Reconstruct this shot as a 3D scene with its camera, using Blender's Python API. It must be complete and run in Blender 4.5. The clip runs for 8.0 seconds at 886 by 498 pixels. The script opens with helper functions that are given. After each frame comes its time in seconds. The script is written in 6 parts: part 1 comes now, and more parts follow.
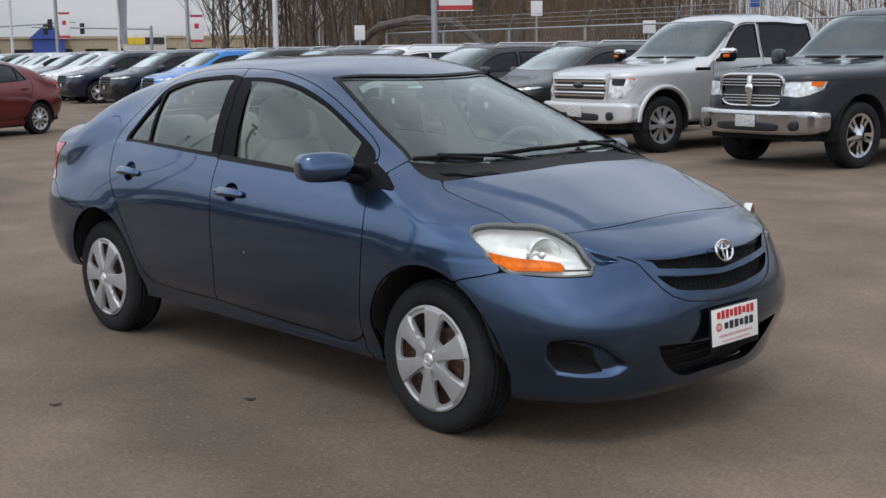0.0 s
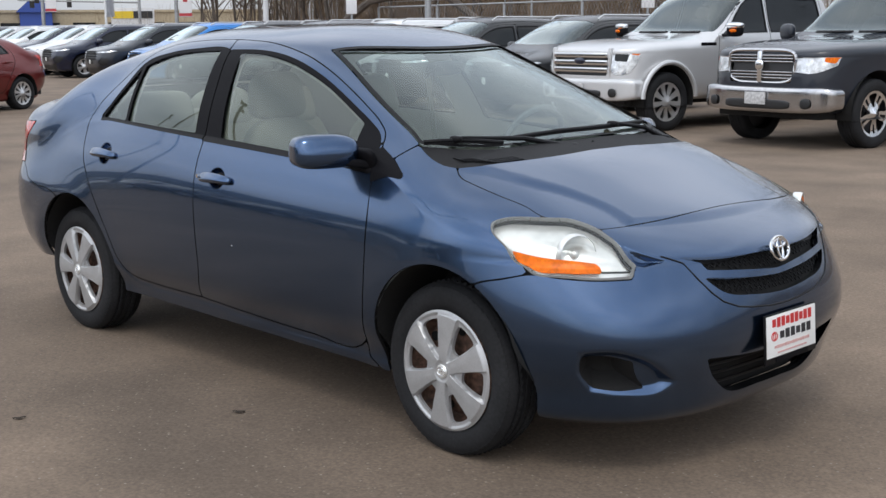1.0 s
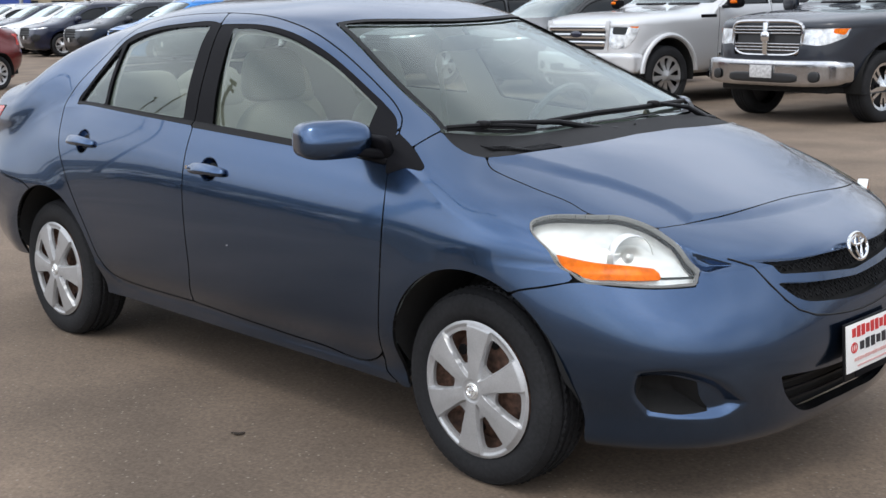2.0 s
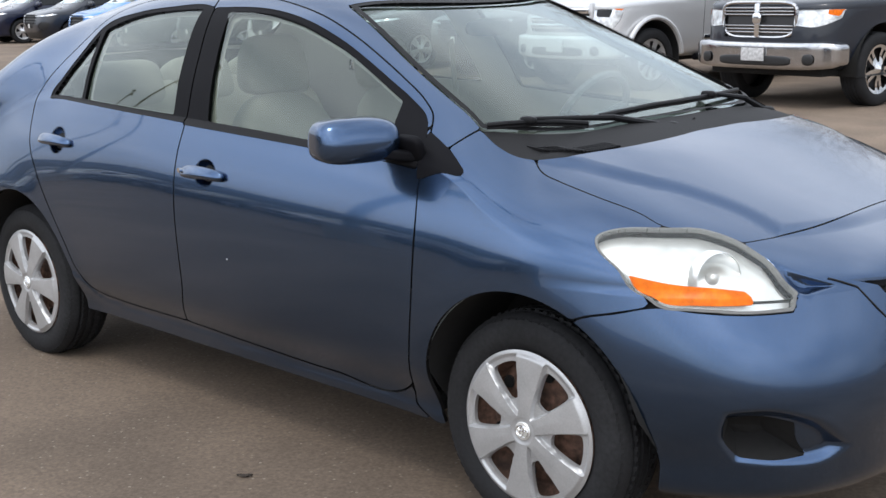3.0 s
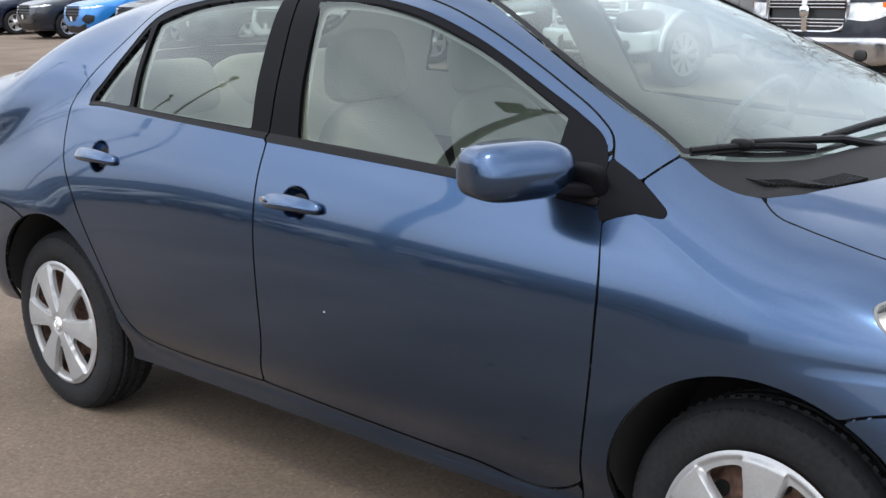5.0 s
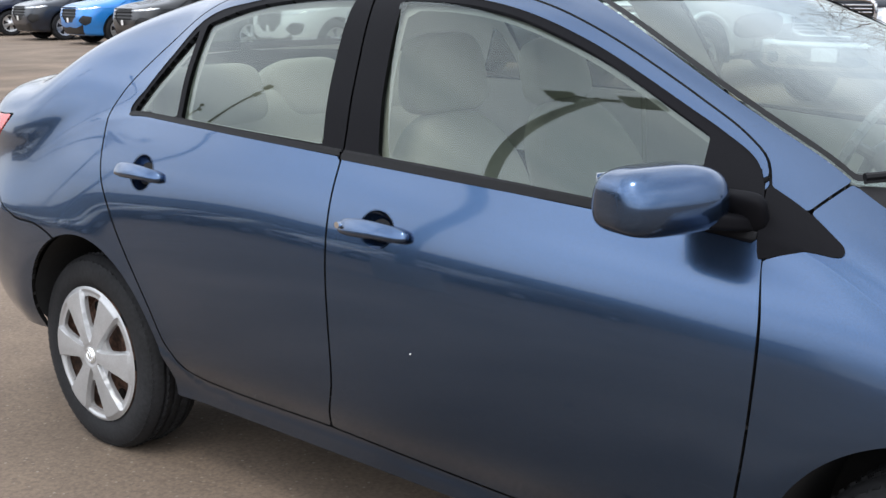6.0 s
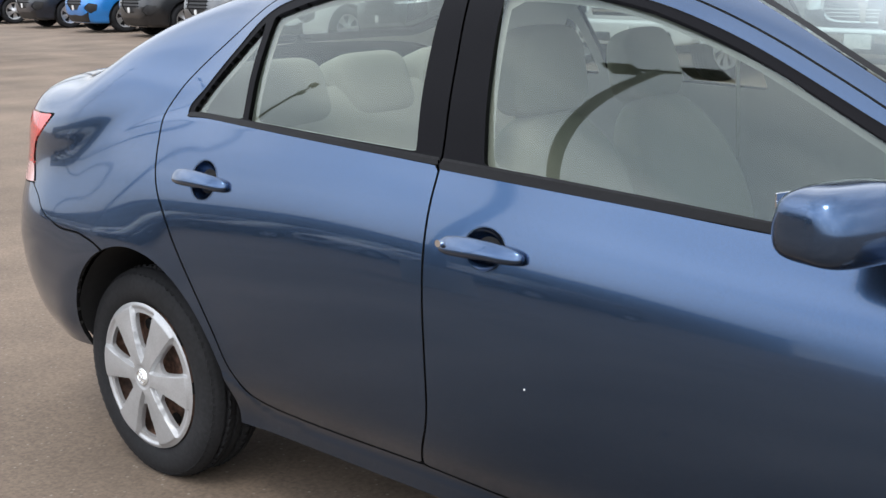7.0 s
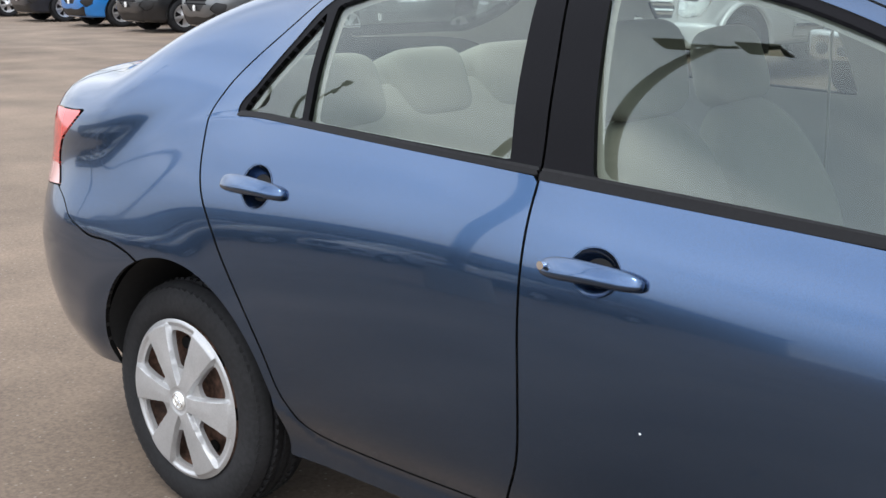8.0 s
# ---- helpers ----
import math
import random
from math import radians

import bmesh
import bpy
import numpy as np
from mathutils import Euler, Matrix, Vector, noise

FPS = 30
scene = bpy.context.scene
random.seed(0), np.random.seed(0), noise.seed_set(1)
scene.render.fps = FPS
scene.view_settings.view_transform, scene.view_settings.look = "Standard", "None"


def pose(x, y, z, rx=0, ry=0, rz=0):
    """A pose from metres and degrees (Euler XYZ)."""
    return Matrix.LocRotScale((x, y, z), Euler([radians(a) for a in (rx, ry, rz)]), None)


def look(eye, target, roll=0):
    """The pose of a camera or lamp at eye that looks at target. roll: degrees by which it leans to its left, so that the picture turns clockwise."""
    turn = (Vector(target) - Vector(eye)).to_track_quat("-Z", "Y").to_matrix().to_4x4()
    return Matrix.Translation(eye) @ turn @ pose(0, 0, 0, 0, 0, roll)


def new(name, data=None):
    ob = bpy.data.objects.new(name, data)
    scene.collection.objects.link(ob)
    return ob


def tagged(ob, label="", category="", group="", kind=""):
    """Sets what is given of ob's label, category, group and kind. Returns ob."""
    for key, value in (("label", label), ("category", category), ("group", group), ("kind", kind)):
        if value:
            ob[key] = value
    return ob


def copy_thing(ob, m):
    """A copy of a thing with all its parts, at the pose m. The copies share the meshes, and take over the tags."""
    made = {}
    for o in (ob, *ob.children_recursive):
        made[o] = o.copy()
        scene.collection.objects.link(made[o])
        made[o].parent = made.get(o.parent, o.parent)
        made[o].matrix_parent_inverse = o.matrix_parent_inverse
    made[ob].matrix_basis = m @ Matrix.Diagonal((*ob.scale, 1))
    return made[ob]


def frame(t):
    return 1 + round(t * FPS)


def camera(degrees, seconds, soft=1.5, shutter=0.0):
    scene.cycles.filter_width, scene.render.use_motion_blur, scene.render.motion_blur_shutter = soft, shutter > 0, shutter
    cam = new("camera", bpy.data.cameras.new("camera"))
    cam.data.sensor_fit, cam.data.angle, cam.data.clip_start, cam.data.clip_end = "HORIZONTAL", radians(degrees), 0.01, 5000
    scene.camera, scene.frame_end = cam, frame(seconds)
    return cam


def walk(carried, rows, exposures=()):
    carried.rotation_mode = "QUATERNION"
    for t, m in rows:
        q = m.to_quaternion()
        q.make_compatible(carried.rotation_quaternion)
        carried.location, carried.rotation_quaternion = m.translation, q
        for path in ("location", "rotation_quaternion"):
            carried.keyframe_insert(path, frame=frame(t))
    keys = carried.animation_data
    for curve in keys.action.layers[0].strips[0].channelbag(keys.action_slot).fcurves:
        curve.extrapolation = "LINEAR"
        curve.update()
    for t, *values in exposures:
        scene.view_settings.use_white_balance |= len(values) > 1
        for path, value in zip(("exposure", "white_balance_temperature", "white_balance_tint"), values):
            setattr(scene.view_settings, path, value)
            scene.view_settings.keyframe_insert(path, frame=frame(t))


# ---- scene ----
cam = camera(40.0, 8.0)
PATH = [
    (0, (4.611, -3.886, 1.458), (3.176, -2.529, 1.139), -0.7),
    (0.5, (4.399, -3.709, 1.445), (2.969, -2.351, 1.112), -0.6),
    (1, (4.132, -3.551, 1.436), (2.713, -2.187, 1.078), -0.5),
    (1.5, (3.905, -3.412, 1.424), (2.494, -2.046, 1.045), -0.7),
    (3, (3.158, -3.059, 1.409), (1.806, -1.647, 0.985), -1.3),
    (3.5, (2.948, -2.99, 1.395), (1.609, -1.567, 0.969), -1.2),
    (4, (2.723, -2.893, 1.4), (1.374, -1.48, 0.971), -1.3),
    (4.5, (2.535, -2.826, 1.399), (1.19, -1.411, 0.962), -1.3),
    (6, (1.899, -2.669, 1.386), (0.572, -1.236, 0.954), -0.8),
    (6.5, (1.721, -2.627, 1.385), (0.377, -1.212, 0.949), -1.1),
    (7, (1.523, -2.593, 1.392), (0.198, -1.165, 0.938), -1.0),
    (7.5, (1.343, -2.588, 1.388), (0.043, -1.138, 0.932), -0.4),
    (8, (1.175, -2.511, 1.364), (-0.136, -1.07, 0.91), -0.1),
]
EXPOSURES = ((0.0, -0.55), (0.5, -0.44), (1.0, -0.24), (1.5, -0.14), (3.0, 0.08), (3.5, 0.12), (4.5, 0.18), (6.0, 0.30), (6.5, 0.33), (7.0, 0.30), (7.5, 0.27), (8.0, 0.40))
walk(cam, [(t, look(eye, target, roll)) for t, eye, target, roll in PATH], EXPOSURES)

# ---- world and light: a bright, thin overcast ----
world = bpy.data.worlds.new("overcast_sky")
scene.world = world
world.use_nodes = True
wn, wl = world.node_tree.nodes, world.node_tree.links
back = wn["Background"]
sky = wn.new("ShaderNodeTexSky")
sky.sky_type, sky.sun_disc = "NISHITA", False
sky.sun_elevation, sky.sun_rotation = radians(42), radians(150)
sky.air_density, sky.dust_density = 1.0, 2.0
coord = wn.new("ShaderNodeTexCoord")
stretch = wn.new("ShaderNodeMapping")
stretch.inputs["Scale"].default_value = (1.0, 1.0, 2.6)
clouds = wn.new("ShaderNodeTexNoise")
clouds.inputs["Scale"].default_value, clouds.inputs["Detail"].default_value = 2.2, 7.0
ramp = wn.new("ShaderNodeValToRGB")
ramp.color_ramp.elements[0].position, ramp.color_ramp.elements[0].color = 0.36, (5.2, 5.75, 6.7, 1)
ramp.color_ramp.elements[1].position, ramp.color_ramp.elements[1].color = 0.66, (9.4, 9.7, 10.3, 1)
veil = wn.new("ShaderNodeMix")
veil.data_type = "RGBA"
veil.inputs[0].default_value = 0.86
wl.new(coord.outputs["Generated"], stretch.inputs[0])
wl.new(stretch.outputs[0], clouds.inputs["Vector"])
wl.new(clouds.outputs[0], ramp.inputs[0])
wl.new(sky.outputs[0], veil.inputs[6])
wl.new(ramp.outputs[0], veil.inputs[7])
# an overcast sky is brighter overhead than at the horizon, and brighter towards the hidden sun
up = wn.new("ShaderNodeSeparateXYZ")
wl.new(coord.outputs["Generated"], up.inputs[0])
lift = wn.new("ShaderNodeMapRange")
lift.inputs["From Min"].default_value, lift.inputs["From Max"].default_value = 0.05, 0.40
lift.inputs["To Min"].default_value, lift.inputs["To Max"].default_value = 1.2, 2.25
wl.new(up.outputs[2], lift.inputs[0])
bright = wn.new("ShaderNodeVectorMath")
bright.operation = "SCALE"
wl.new(veil.outputs[2], bright.inputs[0])
glow = wn.new("ShaderNodeMapRange")
glow.inputs["From Min"].default_value, glow.inputs["From Max"].default_value = 0.2, -0.8
glow.inputs["To Min"].default_value, glow.inputs["To Max"].default_value = 1.0, 1.5
wl.new(up.outputs[1], glow.inputs[0])
both_ways = wn.new("ShaderNodeMath")
both_ways.operation = "MULTIPLY"
wl.new(lift.outputs[0], both_ways.inputs[0])
wl.new(glow.outputs[0], both_ways.inputs[1])
wl.new(both_ways.outputs[0], bright.inputs["Scale"])
wl.new(bright.outputs[0], back.inputs[0])
back.inputs[1].default_value = 0.083

sun = bpy.data.lights.new("sun", "SUN")
sun.energy, sun.angle, sun.color = 0.9, radians(14), (1.0, 0.96, 0.9)
new("sun", sun).matrix_world = look((0, 0, 30), (-10, 14, 0))

# ---- materials ----
def material(name, rgb, rough=0.5, metal=0.0, grain=0.0, scale=40.0, bump=0.0, rgb2=None, coat=0.0, blotch=0.0, blotch_scale=1.2, ior=1.5, emit=0.0):
    """A node material: base colour with fine grain and broad blotches, and a fine relief."""
    m = bpy.data.materials.new(name)
    m.use_nodes = True
    n, l = m.node_tree.nodes, m.node_tree.links
    b = n["Principled BSDF"]
    b.inputs["Roughness"].default_value, b.inputs["Metallic"].default_value = rough, metal
    b.inputs["IOR"].default_value = ior
    b.inputs["Coat Weight"].default_value, b.inputs["Coat Roughness"].default_value, b.inputs["Coat IOR"].default_value = coat, 0.02, 1.55
    b.inputs["Base Color"].default_value = (*rgb, 1)
    if emit:
        b.inputs["Emission Color"].default_value, b.inputs["Emission Strength"].default_value = (*rgb, 1), emit
    if grain or blotch or bump:
        at = n.new("ShaderNodeTexCoord")
        fine = n.new("ShaderNodeTexNoise")
        fine.inputs["Scale"].default_value, fine.inputs["Detail"].default_value = scale, 5.0
        l.new(at.outputs["Object"], fine.inputs["Vector"])
        broad = n.new("ShaderNodeTexNoise")
        broad.inputs["Scale"].default_value, broad.inputs["Detail"].default_value = blotch_scale, 4.0
        l.new(at.outputs["Object"], broad.inputs["Vector"])
        ways = []
        for tex, amount in ((fine, grain), (broad, blotch)):
            r = n.new("ShaderNodeMapRange")
            r.inputs["From Min"].default_value, r.inputs["From Max"].default_value = 0.3, 0.7
            r.inputs["To Min"].default_value, r.inputs["To Max"].default_value = 1 - amount, 1 + amount
            l.new(tex.outputs[0], r.inputs[0])
            ways.append(r)
        both = n.new("ShaderNodeMath")
        both.operation = "MULTIPLY"
        l.new(ways[0].outputs[0], both.inputs[0])
        l.new(ways[1].outputs[0], both.inputs[1])
        tone = n.new("ShaderNodeMix")
        tone.data_type = "RGBA"
        tone.inputs[6].default_value, tone.inputs[7].default_value = (*rgb, 1), (*(rgb2 or rgb), 1)
        l.new(broad.outputs[0], tone.inputs[0])
        mul = n.new("ShaderNodeVectorMath")
        mul.operation = "SCALE"
        l.new(tone.outputs[2], mul.inputs[0])
        l.new(both.outputs[0], mul.inputs["Scale"])
        l.new(mul.outputs[0], b.inputs["Base Color"])
        if bump:
            bp = n.new("ShaderNodeBump")
            bp.inputs["Strength"].default_value, bp.inputs["Distance"].default_value = 1.0, bump
            l.new(fine.outputs[0], bp.inputs["Height"])
            l.new(bp.outputs[0], b.inputs["Normal"])
    return m


def car_paint(name, rgb, metal=0.55, rough=0.33, flake=0.12, coat_ior=1.5):
    """Metallic lacquer: tiny flakes under a clear coat."""
    m = material(name, rgb, rough, metal, coat=1.0)
    n, l = m.node_tree.nodes, m.node_tree.links
    b = n["Principled BSDF"]
    b.inputs["Coat IOR"].default_value = coat_ior
    at = n.new("ShaderNodeTexCoord")
    cells = n.new("ShaderNodeTexVoronoi")
    cells.inputs["Scale"].default_value = 900
    dust = n.new("ShaderNodeTexNoise")
    dust.inputs["Scale"].default_value, dust.inputs["Detail"].default_value = 3.0, 6.0
    l.new(at.outputs["Object"], cells.inputs["Vector"])
    l.new(at.outputs["Object"], dust.inputs["Vector"])
    r = n.new("ShaderNodeMapRange")
    r.inputs["To Min"].default_value, r.inputs["To Max"].default_value = 1 - flake, 1 + flake
    l.new(cells.outputs["Color"], r.inputs[0])
    mul = n.new("ShaderNodeVectorMath")
    mul.operation = "SCALE"
    mul.inputs[0].default_value = rgb
    l.new(r.outputs[0], mul.inputs["Scale"])
    l.new(mul.outputs[0], b.inputs["Base Color"])
    film = n.new("ShaderNodeMapRange")
    film.inputs["From Min"].default_value, film.inputs["From Max"].default_value = 0.35, 0.75
    film.inputs["To Min"].default_value, film.inputs["To Max"].default_value = 0.015, 0.07
    l.new(dust.outputs[0], film.inputs[0])
    l.new(film.outputs[0], b.inputs["Coat Roughness"])
    return m


def clear_glass(name, tint=(0.75, 0.8, 0.78), gloss=1.0, rough=0.0, haze=0.0):
    """A pane: see-through with a tint, a share of haze and Fresnel gloss."""
    m = bpy.data.materials.new(name)
    m.use_nodes = True
    n, l = m.node_tree.nodes, m.node_tree.links
    n.remove(n["Principled BSDF"])
    thin, shine, mix, fres = n.new("ShaderNodeBsdfTransparent"), n.new("ShaderNodeBsdfGlossy"), n.new("ShaderNodeMixShader"), n.new("ShaderNodeLayerWeight")
    thin.inputs[0].default_value = (*tint, 1)
    shine.inputs["Roughness"].default_value = rough
    shine.inputs[0].default_value = (0.90, 0.98, 0.97, 1)
    fres.inputs["Blend"].default_value = 0.5
    steep = n.new("ShaderNodeMath")
    steep.operation = "POWER"
    steep.inputs[1].default_value = 5.0
    l.new(fres.outputs["Facing"], steep.inputs[0])
    schlick = n.new("ShaderNodeMath")
    schlick.operation = "MULTIPLY_ADD"
    schlick.inputs[1].default_value, schlick.inputs[2].default_value = 0.957, 0.043
    l.new(steep.outputs[0], schlick.inputs[0])
    amp = n.new("ShaderNodeMath")
    amp.operation, amp.use_clamp = "MULTIPLY", True
    amp.inputs[1].default_value = gloss
    l.new(schlick.outputs[0], amp.inputs[0])
    l.new(amp.outputs[0], mix.inputs[0])
    if haze:
        dull, veil_of = n.new("ShaderNodeBsdfDiffuse"), n.new("ShaderNodeMixShader")
        dull.inputs[0].default_value = (0.8, 0.8, 0.76, 1)
        veil_of.inputs[0].default_value = haze
        l.new(thin.outputs[0], veil_of.inputs[1])
        l.new(dull.outputs[0], veil_of.inputs[2])
        thin = veil_of
    l.new(thin.outputs[0], mix.inputs[1])
    l.new(shine.outputs[0], mix.inputs[2])
    l.new(mix.outputs[0], n["Material Output"].inputs[0])
    return m


BLUE = car_paint("blue_metallic_paint", (0.049, 0.091, 0.173), 0.96, 0.20, coat_ior=1.43)
BLACK_TRIM = material("black_trim", (0.008, 0.008, 0.009), 0.42, grain=0.15, scale=120, ior=1.25)
SATIN_BLACK = material("satin_black", (0.007, 0.007, 0.0085), 0.5, grain=0.1, scale=200, ior=1.14)
DARK_PLASTIC = material("dark_plastic", (0.014, 0.014, 0.015), 0.62, grain=0.25, scale=300, bump=0.0004, ior=1.3)
# near-black for wheel liners, and for shade painted into gaps, openings and holes
LINER_AND_SHADE = material("liner_and_shade_black", (0.006, 0.006, 0.006), 0.9, grain=0.3, scale=60)
RUBBER = material("tyre_rubber", (0.016, 0.0165, 0.018), 0.75, grain=0.25, scale=90, blotch=0.25, blotch_scale=6, bump=0.0006, ior=1.32)
HUBCAP = material("silver_plastic", (0.44, 0.445, 0.45), 0.38, 0.5, grain=0.06, scale=200, blotch=0.12, blotch_scale=9)
RUST = material("rusty_steel", (0.10, 0.065, 0.05), 0.8, 0.2, grain=0.5, scale=60, rgb2=(0.17, 0.085, 0.055), blotch=0.5, blotch_scale=14)
CHROME = material("chrome", (0.8, 0.81, 0.82), 0.09, 1.0)
BRIGHT = material("bright_reflector", (0.82, 0.82, 0.80), 0.28, 0.55, blotch=0.12, blotch_scale=30)
LAMP_SEAL = material("grey_lamp_seal", (0.16, 0.16, 0.155), 0.5, grain=0.1, scale=90)
AMBER = material("amber_lens", (0.75, 0.125, 0.002), 0.3, grain=0.25, scale=45, ior=1.3, bump=0.0012, rgb2=(0.82, 0.19, 0.003), blotch=0.15, blotch_scale=18)
RED_LENS = material("red_lens", (0.62, 0.035, 0.03), 0.12, coat=1.0)
CLEAR_RED = material("clear_red_lens", (0.75, 0.42, 0.4), 0.15, coat=1.0)
GLASS = clear_glass("window_glass", (0.65, 0.71, 0.67), 1.75)
SHIELD_GLASS = clear_glass("windscreen_glass", (0.74, 0.85, 0.81), 1.7)
LENS = clear_glass("lamp_lens", (0.93, 0.94, 0.92), 0.9, haze=0.04)
CLOTH = material("grey_beige_cloth", (0.30, 0.292, 0.245), 0.9, grain=0.06, scale=60, blotch=0.08)
HEADLINER = material("pale_lining", (0.38, 0.375, 0.34), 0.95, grain=0.05, scale=40)
DASH = material("grey_dashboard", (0.10, 0.10, 0.10), 0.7, grain=0.2, scale=200)
WHITE_CARD = material("white_plate", (0.82, 0.82, 0.80), 0.4)
RED_INK = material("red_ink", (0.55, 0.03, 0.03), 0.5)
BLACK_INK = material("black_ink", (0.02, 0.02, 0.025), 0.5)
PALE_INK = material("faded_red_ink", (0.6, 0.35, 0.33), 0.5)


# ---- building helpers ----
def part(name, bm, mat, parent=None, label="", smooth_by=40):
    """Links a bmesh as ONE mesh object under a thing or a part."""
    me = bpy.data.meshes.new(name)
    bm.to_mesh(me)
    bm.free()
    me.materials.append(mat)
    if smooth_by is not None:
        for p in me.polygons:
            p.use_smooth = True
        me.set_sharp_from_angle(angle=radians(smooth_by))
    ob = new(name, me)
    ob.parent = parent
    if label:
        tagged(ob, label)
    return ob


def thing(name, label, category, group="", at=None, kind=""):
    """An Empty that carries a thing's parts."""
    ob = tagged(new(name), label, category, group, kind)
    if at is not None:
        ob.matrix_world = at
    return ob


def box(bm, size, m=Matrix(), bevel=0.0, segments=2):
    made = bmesh.ops.create_cube(bm, size=1, matrix=m @ Matrix.Diagonal((*size, 1)))["verts"]
    if bevel:
        edges = {e for v in made for e in v.link_edges}
        bmesh.ops.bevel(bm, geom=list(edges), offset=bevel, segments=segments, affect="EDGES", profile=0.6)
    return bm


def boxed(size, m=Matrix(), bevel=0.0, segments=2):
    return box(bmesh.new(), size, m, bevel, segments)


def tube(bm, a, b, r1, r2=None, sides=8):
    a, b = Vector(a), Vector(b)
    turn = (b - a).to_track_quat("Z", "Y").to_matrix().to_4x4()
    bmesh.ops.create_cone(bm, cap_ends=True, segments=sides, radius1=r1, radius2=r1 if r2 is None else r2, depth=(b - a).length,
                          matrix=Matrix.Translation((a + b) / 2) @ turn)
    return bm


def soft(size, m=Matrix(), power=4.0, cuts=10, shape=None):
    """A soft box: a cube's faces pushed on to a rounded form; shape(x, y, z) may bend it, in shares of the half size."""
    bm = bmesh.new()
    bmesh.ops.create_cube(bm, size=2)
    bmesh.ops.subdivide_edges(bm, edges=bm.edges[:], cuts=cuts, use_grid_fill=True)
    for v in bm.verts:
        d = v.co.copy()
        d = Vector([math.sin(c * math.pi / 4) / math.sin(math.pi / 4) for c in d])
        r = sum(abs(c) ** power for c in d) ** (-1 / power)
        d *= r
        if shape:
            d = Vector(shape(*d))
        v.co = m @ Vector((d.x * size[0] / 2, d.y * size[1] / 2, d.z * size[2] / 2))
    return bm


def lathe(profile, sides=64, axis="Y"):
    """A ring of (radius, along the axis) pairs turned about the axis."""
    bm = bmesh.new()
    rings = []
    for r, y in profile:
        ring = []
        for k in range(sides):
            a = 2 * math.pi * k / sides
            ring.append(bm.verts.new((r * math.cos(a), y, r * math.sin(a))))
        rings.append(ring)
    for p, q in zip(rings, rings[1:]):
        for k in range(sides):
            bm.faces.new((p[k], q[k], q[(k + 1) % sides], p[(k + 1) % sides]))
    bmesh.ops.recalc_face_normals(bm, faces=bm.faces[:])
    return bm


def tidy(bm):
    bmesh.ops.recalc_face_normals(bm, faces=bm.faces[:])
    return bm


# ---- vehicle skins: one smooth surface over (u, v); u runs along the car and round its corners, v from the sill to the roof's middle ----
def spline(xs, ys):
    """A natural cubic spline through a few knots."""
    xs, ys = np.array(xs, float), np.array(ys, float)
    n, h = len(xs), np.diff(xs)
    a, b = np.eye(n), np.zeros(n)
    for i in range(1, n - 1):
        a[i, i - 1:i + 2] = h[i - 1], 2 * (h[i - 1] + h[i]), h[i]
        b[i] = 6 * ((ys[i + 1] - ys[i]) / h[i] - (ys[i] - ys[i - 1]) / h[i - 1])
    m = np.linalg.solve(a, b)

    def at(x):
        x = np.clip(np.asarray(x, float), xs[0], xs[-1])
        i = np.clip(np.searchsorted(xs, x) - 1, 0, n - 2)
        l, r, w = xs[i + 1] - x, x - xs[i], h[i]
        return m[i] * l ** 3 / (6 * w) + m[i + 1] * r ** 3 / (6 * w) + (ys[i] / w - m[i] * w / 6) * l + (ys[i + 1] / w - m[i + 1] * w / 6) * r
    return at


def ramp_up(a, b, x):
    t = np.clip((x - a) / (b - a), 0, 1)
    return t * t * (3 - 2 * t)


V_WIDE, V_BELT, V_TOP = 0.57, 0.86, 1.87
V_KNOTS = (0, 0.06, 0.15, 0.22, 0.32, 0.44, 0.57, 0.67, 0.76, 0.86, 0.98, 1.10, 1.22, 1.30, 1.40, 1.55, 1.87)
V_LOW = (0, 0.06, 0.15, 0.22, 0.32, 0.44, 0.57)


